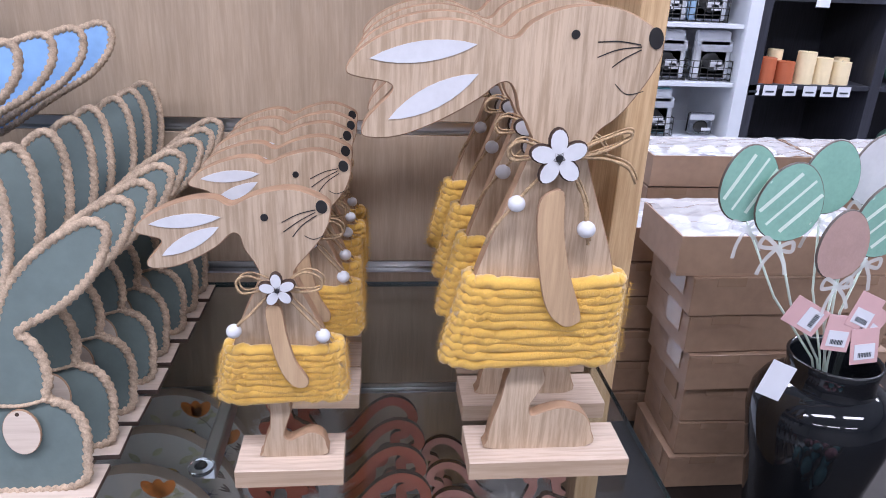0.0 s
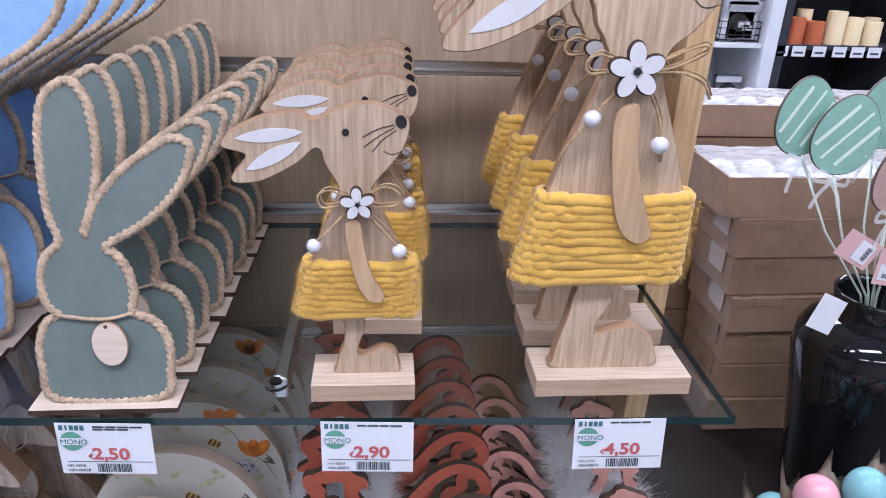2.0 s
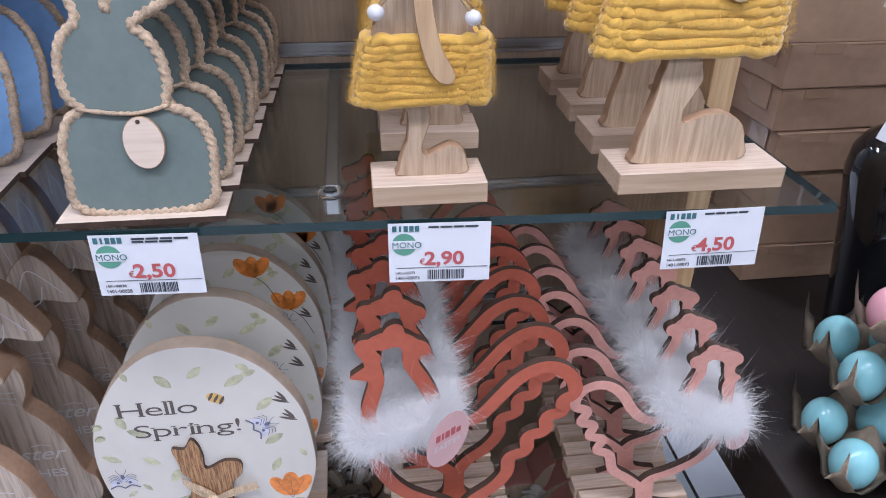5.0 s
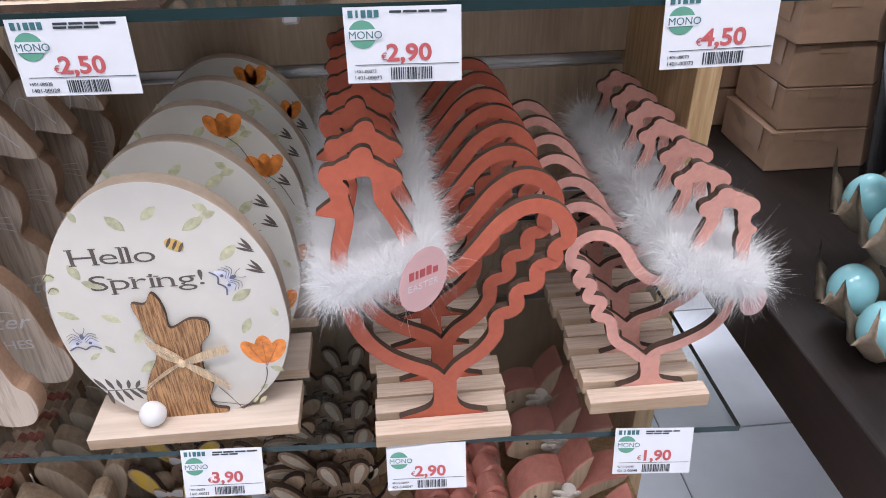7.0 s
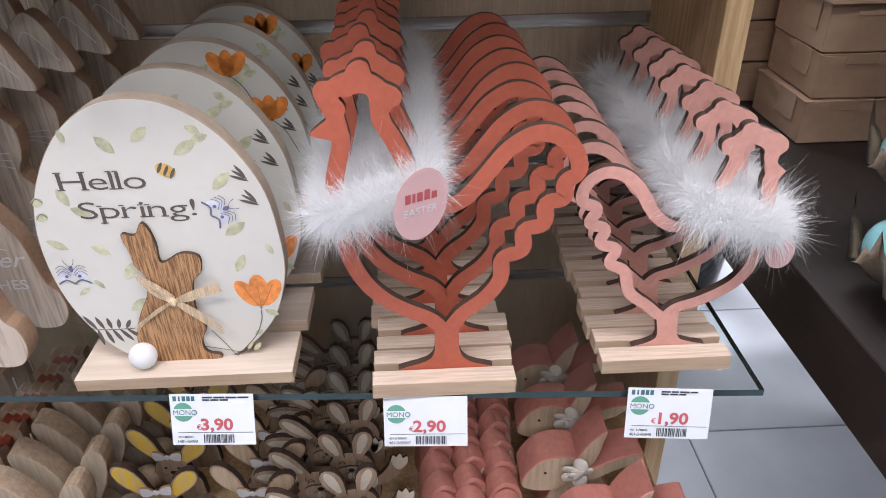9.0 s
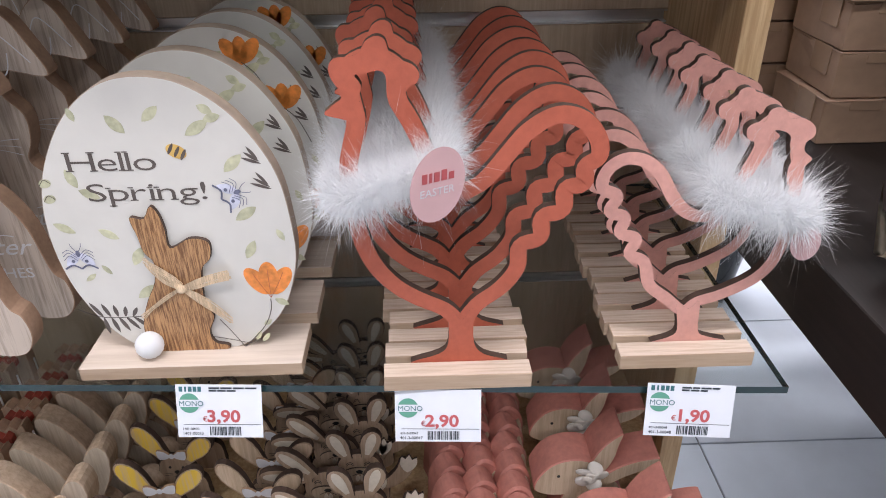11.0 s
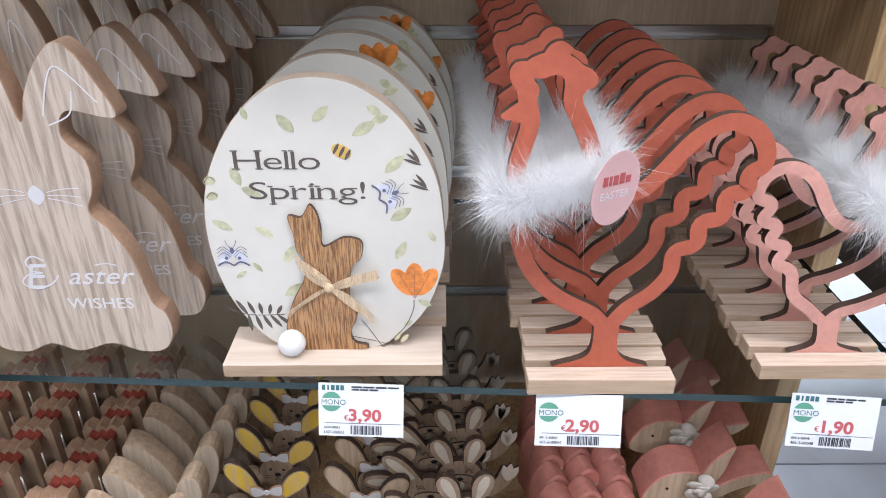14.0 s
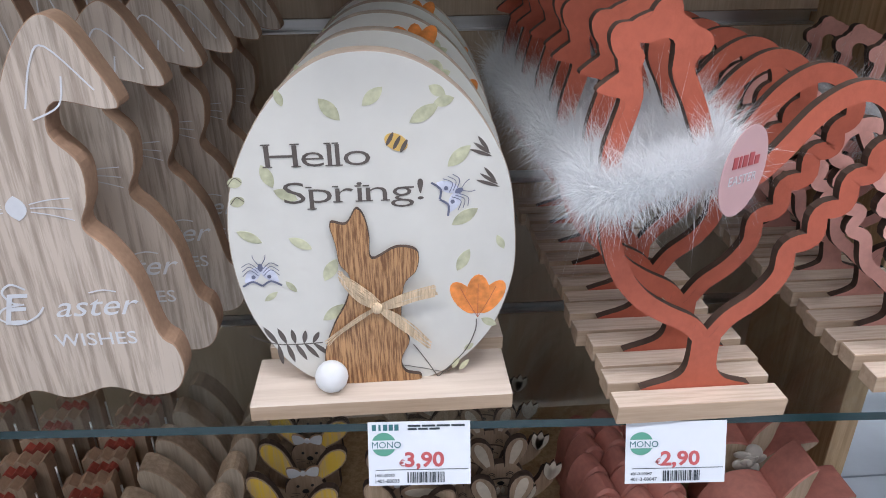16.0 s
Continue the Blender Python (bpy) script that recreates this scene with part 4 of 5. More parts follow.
    for pts, wide in (([(-4, 88), (-16, 98), (-26, 110), (-31, 119)], 1.0), ([(-31, 119), (-20, 108), (-8, 98), (-2, 90)], 0.7), ([(-4, 88), (-20, 78), (-36, 66), (-46, 57)], 0.6), ([(-4, 88), (12, 93), (28, 98), (43, 101)], 1.15), ([(-4, 88), (10, 77), (24, 64), (37, 51)], 1.0)):
        rb = bmesh.new()
        for k in range(9):
            o = (k - 4) * 1.05 * wide
            stroke([(a + rng.gauss(0, 0.25) + (0 if i == 0 else o * 0.25), b + (o * 0.35 if i == 0 else o) + rng.gauss(0, 0.25)) for i, (a, b) in enumerate(pts[:3])] + [(pts[3][0] + rng.uniform(-2, 2), pts[3][1] + o + rng.gauss(0, 0.4))], 1.2 * wide, yb + 0.0005 + 0.0004 * rng.random(), rb)
        part("strip", rb, M_RIBBON, ribbon)
    
    bm = ball(0.0135, -0.044, y0 - 0.012, 0.0281, 1, 0.95, 1, None, 20, 14)
    for v in bm.verts:
        v.co += v.co.normalized() * rng.uniform(-0.0004, 0.0004)
    part("pompom", bm, M_FEATHER, t, "white fluffy pompom tail", True)
    return t


plaque = spring_egg("Hello", "Spring!", "cream egg-shaped plaque printed with leaves and Hello Spring")
plaque.matrix_world = pose(-0.6155, 0.039, Z2)
plaque2 = spring_egg("Happy", "Easter", "cream egg-shaped plaque printed with leaves and Happy Easter")
plaque2.matrix_world = pose(-0.606, 0.037 + 0.18, Z2)
for k in (1, 3, 4):
    copy_thing(plaque if k % 2 else plaque2, pose(-0.6155 + 0.0045 * k, 0.037 + 0.086 * k, Z2, 0, 0, rng.uniform(-1, 1)))
copy_thing(plaque2, pose(-1.075, 0.05, Z2))
copy_thing(plaque2, pose(-1.07, 0.14, Z2))

WISH_OUT = [(-4, 245), (5, 270), (22, 298), (40, 313), (54, 305), (66, 284), (80, 253), (70, 248), (37, 254), (28, 232), (44, 209), (43, 181), (35, 159), (49, 141), (64, 111), (74, 62), (85, 48), (88, 24), (77, 4), (53, 1), (24, 11), (-10, 2), (-37, 11), (-64, 1), (-90, 7), (-92, 32), (-81, 59),
            (-72, 105), (-60, 138), (-50, 158), (-58, 185), (-56, 212), (-44, 232), (-54, 265), (-58, 305), (-48, 338), (-34, 342), (-20, 318), (-10, 280)]


def wishes_bunny():
    t = thing("bunny_plaque", "thick limed wooden bunny lettered Easter wishes", "bunny plaque", "limed wooden bunny plaques")
    y0 = 0.0
    body = part("body", plate(smooth_loop(WISH_OUT, 5), y0, 0.024, 0.0008, None, 1), [M_ASH, M_MDF], t, "thick bunny-shaped board with brown edges")
    words("E", 0.040, -0.046, 0.077, y0 - 0.0003, M_WHITE, body, "lettering", 1.0, 0.3)
    part("flourish", stroke([(-20, 108), (-30, 113), (-38, 106), (-33, 97), (-26, 95)], 1.8, y0 - 0.0003), M_WHITE, body)
    part("flourish", stroke([(-24, 95), (-40, 92), (-46, 83), (-34, 77), (-18, 83), (-10, 92)], 1.6, y0 - 0.0003), M_WHITE, body)
    words("aster", 0.0275, -0.004, 0.082, y0 - 0.0003, M_WHITE, body, "lettering", 1.12, 0.4)
    part("flourish", stroke([(27, 103), (38, 105), (48, 103)], 1.2, y0 - 0.0003), M_WHITE, body)
    words("WISHES", 0.0172, -0.009, 0.054, y0 - 0.0003, M_WHITE, body, "lettering", 1.1)
    part("nose", plate(leaf_loop((-9, 166), (-9, 186), 15), y0 - 0.0004, y0, 0), M_WHITE, body)
    for d in (-1, 1):
        for k in (-1, 0, 1):
            bm = stroke([(-9 + 10 * d, 176 + 3 * k), (-9 + 24 * d, 176 + 6 * k), (-9 + 40 * d, 174 + 9 * k)], 0.9, y0)
            part("whisker", bm, M_WHITE, body)
    for pts in ([(17, 250), (28, 282), (40, 292), (66, 262)], [(20, 242), (40, 252), (46, 272)], [(-24, 262), (-32, 300), (-42, 318), (-46, 290)]):
        part("chalk_line", stroke(pts, 1.3, y0), M_WHITE, body)
    return t


wish = wishes_bunny()
wish.matrix_world = pose(-0.872, 0.08, Z2)
for k in range(1, 6):
    copy_thing(wish, pose(-0.872 + 0.014 * k, 0.08 + 0.066 * k, Z2, 0, 0, rng.uniform(-2, 2)))


# ---- price cards ----
def price_card(price, code, x, z, lean, name_bars=2, logo=True):
    t = thing("price_card", f"white shelf price card reading {price} euro", "price card", "price cards on the shelf edges")
    w, h = 0.082, 0.053
    part("card", box(w, 0.0006, h, w / 2, 0.0003, -h, 0), M_TAG, t)
    y = -0.0004
    bm = plate(disc_loop(12.5, -18.5, 9.8, 9.8, 30), y, y + 0.0002, 0)
    mark = part("badge", bm, M_TAGGREEN, t, "green round badge")
    part("badge_band", box(0.0215, 0.0003, 0.0072, 0.0128, y - 0.0003, -0.0222, 0), M_TAG, mark)
    words("MONO", 0.0075, 0.0026, -0.0212, y - 0.0006, M_TEAL, mark, "lettering", 1.0)
    if logo:
        bm = bmesh.new()
        for i in range(5):
            box(0.0034 if i != 1 else 0.0017, 0.0002, 0.0050, 0.005 + i * 0.0045, y, -0.0070, 0, bm)
        part("logo", bm, M_TEAL, t)
        bm = bmesh.new()
        for r in range(name_bars):
            xx = 0.032
            for i in range(4 if r == 0 else 3):
                ww = rng.uniform(0.006, 0.011)
                box(ww, 0.0002, 0.0016, xx + ww / 2, y, -0.0042 - r * 0.0026, 0, bm)
                xx += ww + 0.0012
        part("small_print", bm, M_TAGDARK, t)
    words("\u20ac", 0.0075, 0.0245, -0.0368, y, M_TAGRED, t, "lettering")
    words(price, 0.0168, 0.0285, -0.0372, y, M_TAGRED, t, "lettering", 1.12, 0, "", 0.00045)
    part("rule", box(0.074, 0.0002, 0.0004, 0.043, y, -0.0400, 0), M_TAGDARK, t)
    bm, xx = bmesh.new(), 0.0315
    while xx < 0.061:
        ww = rng.choice((0.0004, 0.0007, 0.0011))
        box(ww, 0.0002, 0.0088, xx, y, -0.0508, 0, bm)
        xx += ww + rng.choice((0.0005, 0.0008))
    part("barcode", bm, M_TAGDARK, t)
    words(code, 0.0042, 0.0045, -0.0505, y, M_TAGDARK, t, "lettering", 1.0)
    words(code, 0.0034, 0.0045, -0.0455, y, M_TAGDARK, t, "lettering", 1.0)
    t.matrix_world = pose(x, edge_y(x + 0.041, z) - 0.0016, z, lean, 0, -3)
    return t


price_card("2,50", "1401-00028", -0.655, Z1 - 0.003, -3)
price_card("2,90", "1401-00073", -0.427, Z1 - 0.002, -3, 1)
price_card("4,50", "1401-00073", -0.201, Z1 + 0.0, -4, 1).rotation_euler.y -= 0.03
price_card("3,90", "1401-00033", -0.631, Z2 + 0.004, -20)
price_card("2,90", "401-3-00047", -0.423, Z2 - 0.0015, -18, 1, False)
price_card("1,90", "401-3-00048", -0.186, Z2 + 0.0075, -17).rotation_euler.y += 0.04


# ---- figures on the lowest shelf ----
def pink_hare():
    t = thing("pink_hare", "thick bare wood hare with pink edges and cream fabric flower", "hare figure", "pink wooden hares")
    d = 0.050
    part("body", plate(smooth_loop([(-20, 0), (52, 0), (62, 40), (56, 84), (30, 112), (-6, 100), (-24, 46)], 5), 0.004, d, 0.0015, None, 1), [M_PALE, M_ROSE], t, "pale face with rose painted sides")
    head = part("head", plate(smooth_loop([(-55, 88), (-52, 108), (-36, 130), (-12, 139), (14, 134), (28, 114), (22, 92), (-4, 80), (-34, 78)], 5), 0, d, 0.0015, None, 1), [M_PALE, M_ROSE], t)
    for pts, y in (([(8, 108), (16, 138), (30, 162), (49, 178), (46, 158), (42, 136), (30, 112)], 0.002), ([(22, 104), (44, 126), (70, 138), (97, 141), (84, 124), (60, 112), (36, 98)], -0.004)):
        part("ear", plate(smooth_loop(pts, 5), y, d + y, 0.0015, None, 1), [M_PALE, M_ROSE], head, "long crescent-shaped ear")
    part("eye", plate(disc_loop(-26, 112, 2.0), -0.0006, 0.0, 0), M_BLACK, head)
    flower = None
    for k in range(9):
        a = k * 2 * math.pi / 5 + (0.6 if k > 4 else 0)
        q = 0.0125 if k < 5 else 0.006 if k < 8 else 0.0
        g = ball(0.0105 if k < 5 else 0.0075, 0, 0, 0, 1, 0.30, 0.9, None, 10, 7)
        g.transform(pose(0.012 + q * math.cos(a), -0.010 - 0.0022 * (k > 4) - 0.001 * k * 0.5, 0.122 + q * math.sin(a), rng.uniform(-35, 35), rng.uniform(-40, 40), rng.uniform(-35, 35)))
        petal = part("flower" if flower is None else "petal", g, M_PETAL, flower or t, "" if flower else "cream fabric flower", True)
        flower = flower or petal
    return t


hare = pink_hare()
hare.matrix_world = pose(-0.206, 0.122, Z3)
for x, y in ((-0.176, 0.030), (-0.199, 0.214), (-0.205, 0.302)):
    copy_thing(hare, pose(x, y, Z3, 0, 0, rng.uniform(-3, 3)))


def crouching_hare():
    """A hare block seen from its rounded rose back, with a pale face below."""
    t = thing("crouching_hare", "rounded dusty rose wooden hare in a tight row", "hare figure", "dusty rose wooden hares")
    back = [(-22, 0), (22, 0), (25, 52), (24, 78), (14, 98), (0, 106), (-14, 96), (-22, 74), (-23, 50)]
    part("body", plate(smooth_loop(back, 4), 0.0, 0.033, 0.0035), M_ROSE, t)
    part("face", plate(smooth_loop([(-4, 30), (21, 34), (23, 60), (17, 84), (8, 70), (-2, 52)], 4), -0.0016, 0.001, 0.0006), M_PALE, t, "bare wood face")
    part("eye", plate(disc_loop(13, 64, 1.6), -0.0022, -0.0014, 0), M_BLACK, t)
    return t


crouch = crouching_hare()
crouch.matrix_world = pose(-0.366, 0.075, Z3)
for c, x in enumerate((-0.366, -0.326, -0.282)):
    for k in range(0 if c else 1, 7):
        copy_thing(crouch, pose(x + rng.uniform(-0.003, 0.003), 0.075 + 0.036 * k + (0.010 if c == 1 else 0), Z3, 0, 0, 14 + rng.uniform(-7, 7)))


def round_leaf(a, b, w, n=10):
    """A long ear outline with a rounded tip, narrower at its foot, in metres."""
    a, b = Vector(a) / 1000, Vector(b) / 1000
    d = b - a
    q = Vector((-d.y, d.x)).normalized() * w / 2000
    f = [(0.0, 0.42), (0.2, 0.66), (0.45, 0.94), (0.65, 1.0), (0.82, 0.86), (0.93, 0.58), (0.985, 0.28)]
    return [a + d * u + q * v for u, v in f] + [b] + [a + d * u - q * v for u, v in f[::-1]]


def small_bunny(label, group, paint, inner):
    """A flat bunny with two splayed ears, a painted face and a wooden bow."""
    t = thing("bunny_figure", label, "bunny figure", group)
    d = 0.010
    part("body", plate(smooth_loop([(-30, 0), (30, 0), (37, 26), (27, 52), (-27, 52), (-37, 26)], 5), 0.004, 0.004 + d, 0.001, None, 1), [paint, M_BURNT], t)
    head = part("head", plate(smooth_loop([(-26, 62), (-22, 46), (0, 39), (22, 46), (26, 62), (19, 82), (0, 90), (-19, 82)], 4), 0, d, 0.0008, None, 1), [paint, M_BURNT], t)
    for a, b, y in (((-12, 82), (-46, 142), 0.0), ((14, 80), (52, 124), -0.002)):
        ear = part("ear", plate(round_leaf(a, b, 29), y + 0.001, y + d, 0.0006, None, 1), [paint, M_BURNT], head)
        a2, b2 = (a[0] + (b[0] - a[0]) * 0.12, a[1] + (b[1] - a[1]) * 0.12), (a[0] + (b[0] - a[0]) * 0.95, a[1] + (b[1] - a[1]) * 0.95)
        part("inner_ear", plate(round_leaf(a2, b2, 24), y + 0.0004, y + 0.0012, 0), inner, ear)
    for e in (-1, 1):
        part("eye", plate(disc_loop(e * 9, 70, 2.0), -0.0005, 0.0, 0), M_BLACK, head)
        for k in (0, 1):
            part("whisker", stroke([(e * 7, 58 - 2 * k), (e * 19, 59 - 5 * k)], 0.6, 0), M_BLACK, head)
    part("nose", plate(disc_loop(0, 61, 4.4, 3.4, 14), -0.0006, 0.0, 0), M_BLACK, head)
    part("mouth", stroke([(-6, 53), (-3, 51), (0, 57), (3, 51), (6, 53)], 0.8, 0), M_BLACK, head)
    bow = part("bow", plate(smooth_loop([(0, 97), (9, 104), (19, 105), (20, 97), (17, 89), (8, 90), (0, 94), (-8, 90), (-17, 89), (-20, 97), (-19, 105), (-9, 104)], 3), -0.0055, -0.0022, 0.0005, None, 1), [M_WHITE, M_EDGE], t, "white wooden bow")
    part("bow_knot", plate(disc_loop(0, 96, 3.6, 4.4, 12), -0.0066, -0.005, 0.0004), M_WHITE, bow)
    return t


def laughing_bunny(ears, label):
    """A brown laughing bunny with closed eyes, white inner ears and a raised paw."""
    t = thing("laughing_bunny", label, "bunny figure", "brown laughing bunnies")
    d = 0.010
    part("body", plate(smooth_loop([(-30, 0), (30, 0), (38, 26), (28, 58), (-28, 58), (-38, 26)], 5), 0.005, 0.005 + d, 0.001, None, 1), [M_TAN, M_BURNT], t)
    head = part("head", plate(smooth_loop([(-31, 70), (-26, 52), (-8, 44), (10, 44), (28, 52), (32, 70), (24, 90), (8, 98), (-8, 98), (-24, 90)], 4), 0, d, 0.0008, None, 1), [M_TAN, M_BURNT], t)
    part("muzzle", plate(smooth_loop([(-22, 66), (-18, 52), (0, 46), (18, 52), (22, 66), (10, 74), (-10, 74)], 4), -0.0024, 0.0, 0.0005, None, 1), [M_PALETAN, M_BURNT], head, "paler muzzle")
    for a, b in ears:
        ear = part("ear", plate(round_leaf(a, b, 28), -0.003, 0.006, 0.0008, None, 1), [M_TAN, M_BURNT], head, "brown ear with white inside")
        a2, b2 = (a[0] + (b[0] - a[0]) * 0.16, a[1] + (b[1] - a[1]) * 0.16), (a[0] + (b[0] - a[0]) * 0.92, a[1] + (b[1] - a[1]) * 0.92)
        part("inner_ear", plate(round_leaf(a2, b2, 13), -0.0036, -0.0028, 0), M_CREAM, ear)
    for e in (-1, 1):
        for k in (0, 1):
            part("eye", stroke([(e * 7, 80 - 3 * k), (e * 12, 84 - 3 * k), (e * 17, 80 - 3 * k)], 1.0, -0.0004), M_BLACK, head)
    part("nose", plate(leaf_loop((-5, 68), (5, 68), 6), -0.0032, -0.0022, 0), M_BLACK, head)
    part("mouth", stroke([(-11, 60), (0, 65), (11, 60)], 0.9, -0.0025), M_BLACK, head)
    for e in (-1, 1):
        part("tooth", plate(leaf_loop((e * 2.6, 62), (e * 3.4, 50), 5.5), -0.0036, -0.0024, 0), M_CREAM, head)
    arm = part("arm", plate(smooth_loop([(24, 44), (38, 54), (50, 70), (56, 84), (74, 80), (68, 58), (52, 40), (34, 32)], 4), -0.001, 0.007, 0.0006, None, 1), [M_TAN, M_BURNT], t, "raised arm")
    for k, (x, z) in enumerate(((58, 94), (68, 97), (78, 91))):
        part("toe", plate(leaf_loop((64, 64), (x, z), 12), -0.003, 0.0, 0.0004, None, 1), [M_CREAM, M_BURNT], arm)
    return t


yellow = small_bunny("flat wooden bunny with yellow painted ears and white bow", "yellow-eared bunnies", M_TAN, M_YELLOW)
blush = small_bunny("flat wooden bunny with pale pink ears and white bow", "pink-eared bunnies", M_TAN, M_PALE)
tall = laughing_bunny((((-13, 90), (-34, 138)), ((10, 92), (24, 140))), "brown laughing wooden bunny with upright white-lined ears")
swept = laughing_bunny((((-18, 88), (-88, 92)), ((-14, 92), (-60, 136))), "brown laughing wooden bunny with ears swept sideways")
for ob, x, first_y, step, n, drift in ((yellow, -0.740, 0.080, 0.059, 6, 0.003), (blush, -0.614, 0.080, 0.050, 6, 0.006), (tall, -0.478, 0.060, 0.062, 7, -0.003), (swept, -0.520, 0.092, 0.062, 6, -0.003)):
    ob.matrix_world = pose(x, first_y, Z3)
    for k in range(1, n):
        copy_thing(ob, pose(x + drift * k + rng.uniform(-0.004, 0.004), first_y + step * k, Z3, 0, 0, rng.uniform(-5, 5)))


def long_ear():
    t = thing("long_eared_bunny", "plain thick wooden bunny with long pale ears", "bunny figure", "plain long-eared bunnies")
    part("body", plate(smooth_loop([(-34, 0), (34, 0), (40, 26), (28, 58), (0, 70), (-28, 58), (-40, 26)], 5), 0, 0.030, 0.001, None, 1), [M_LIMED, M_TAN], t)
    for a, b, w in (((-4, 56), (-64, 165), 37), ((10, 58), (38, 160), 35)):
        part("ear", plate(round_leaf(a, b, w), 0.001, 0.031, 0.001, None, 1), [M_LIMED, M_TAN], t, "long rounded ear")
    part("tail", ball(0.020, 0.058, 0.006, 0.048, 1, 0.8, 1), M_TAN, t, "round wooden tail", True)
    return t


ear = long_ear()
ear.matrix_world = pose(-0.852, 0.045, Z3)
for k in range(1, 7):
    copy_thing(ear, pose(-0.852 + 0.006 * k, 0.045 + 0.0505 * k, Z3, 0, 0, rng.uniform(-3, 3)))


def comb_block():
    """A thin brown hen board with a notched back, a zigzag top and a red comb."""
    t = thing("hen_figure", "brown wooden figure with zigzag top and red comb", "hen figure", "wooden zigzag figures")
    z = [Vector((x / 1000, (98 + (7 if i % 2 else 0)) / 1000)) for i, x in enumerate(range(-28, 29, 8))]
    part("body", plate([Vector((-0.030, 0)), Vector((0.030, 0)), Vector((0.030, 0.098))] + z[::-1] + [Vector((-0.030, 0.098))], 0, 0.020, 0.0006, None, 1), [M_TAN, M_MDF], t)
    z = [Vector((x / 1000, (93 + (6 if i % 2 else 0)) / 1000)) for i, x in enumerate(range(-20, 17, 6))]
    part("comb", plate([Vector((-0.020, 0.084)), Vector((0.016, 0.084))] + z[::-1], -0.012, -0.0005, 0.0006), M_REDCOMB, t, "red zigzag comb")
    part("peg", tube([(0.034, 0.010, 0.0), (0.034, 0.010, 0.085)], 0.0016, 6), M_STEEL, t, "thin wire stem")
    return t


hen = comb_block()
hen.matrix_world = pose(-1.006, 0.120, Z3)
for c, x in enumerate((-1.006, -1.108, -1.21)):
    for k in range(0 if c else 1, 8):
        copy_thing(hen, pose(x + 0.006 * k, 0.120 + 0.043 * k, Z3, 0, 0, rng.uniform(-5, 5)))

# ---- dark table beside the shelves ----
TZ = 0.775
table = thing("display_table", "dark wenge display table holding boxes and egg cartons", "table")
part("tabletop", box(1.6, 1.75, 0.085, 0.815, 0.225, TZ - 0.085, 0.0015), M_TABLE, table)
for lx in (0.08, 1.55):
    for ly in (-0.55, 1.02):
        part("leg", box(0.07, 0.07, TZ - 0.085, lx, ly, 0, 0.002), M_TABLE, table)


def carton(w, d, h, lid=True):
    """A shallow cardboard tray box with a taped lid edge."""
    t = thing("cardboard_box", "shallow brown cardboard box with clear tape", "box", "stacked cardboard boxes")
    bm = box(w, d, h - 0.002, 0, 0, 0, 0.0025)
    bmesh.ops.subdivide_edges(bm, edges=bm.edges[:], cuts=2, use_grid_fill=True)
    for v in bm.verts:
        v.co += Vector((rng.gauss(0, 0.0006), rng.gauss(0, 0.0006), rng.gauss(0, 0.0003)))
    part("body", bm, M_CARD, t)
    bm = box(w + 0.002, d + 0.002, 0.0025, 0, 0, h * 0.985 - 0.0025, 0.0005)
    part("lid_edge", bm, M_CARD, t)
    for s in (-1, 1):
        x = s * w * 0.30 + rng.uniform(-0.02, 0.02)
        part("tape", box(0.045, 0.0008, h * 0.22, x, -d / 2 - 0.0010, h * 0.76, 0.0002), M_TAPE, t, "strip of clear tape")
    part("tape", box(0.0012, 0.05, h * 0.6, -w / 2 - 0.0014, -d * 0.18, h * 0.4, 0.0002), M_TAPE, t, "strip of clear tape")
    return t


def film_lid(w, d, z, parent):
    bm = bmesh.new()
    bmesh.ops.create_grid(bm, x_segments=18, y_segments=12, size=0.5, matrix=Matrix.Translation((0, 0, z)) @ Matrix.Diagonal((w, d, 1, 1)))
    for v in bm.verts:
        v.co.z += rng.gauss(0, 0.0011)
    ob = part("film", bm, M_WRAP, parent, "crinkled clear film with lamp glare put in as white")
    ob.visible_shadow = False
    return ob


h = 0.0655
boxw, boxd = 0.33, 0.155
first = carton(boxw, boxd, h)
first.matrix_world = pose(0.170 + boxw / 2, 0.437 + boxd / 2, TZ)
zz = TZ + h
shifts = [0.170, 0.182, 0.178, 0.170, 0.160, 0.152, 0.135]
for k in range(1, 6):
    copy_thing(first, pose(shifts[k] + boxw / 2 + rng.uniform(-0.003, 0.003), 0.437 + boxd / 2 + rng.uniform(-0.004, 0.004), zz, 0, 0, rng.uniform(-2.5, 2.5)))
    zz += h
tray = thing("display_box", "open cardboard box of pale ornaments under clear film", "box", "open boxes of ornaments")
bm = box(boxw, boxd, 0.004, 0, 0, 0, 0)
part("bottom", bm, M_CARD, tray)
for sx, sy, w, d in ((0, -1, boxw, 0.003), (0, 1, boxw, 0.003), (-1, 0, 0.003, boxd - 0.006), (1, 0, 0.003, boxd - 0.006)):
    part("side", box(w, d, 0.058, sx * (boxw / 2 - 0.0015), sy * (boxd / 2 - 0.0015), 0.004, 0), M_CARD, tray)
for i in range(5):
    for j in range(2):
        part("ornament", ball(0.026, -boxw / 2 + 0.04 + i * 0.063, -0.035 + j * 0.07, 0.034, 1, 1, 0.8), M_WHITE if (i + j) % 3 else M_LILAC, tray, "", True)
film_lid(boxw, boxd, 0.064, tray)
copy_thing(tray, pose(0.125 + boxw / 2, 0.437 + boxd / 2, zz))
tray.matrix_world = pose(0.225 + boxw / 2, 0.90, 1.185)
copy_thing(tray, pose(0.225 + boxw * 1.5 + 0.01, 0.90, 1.185))
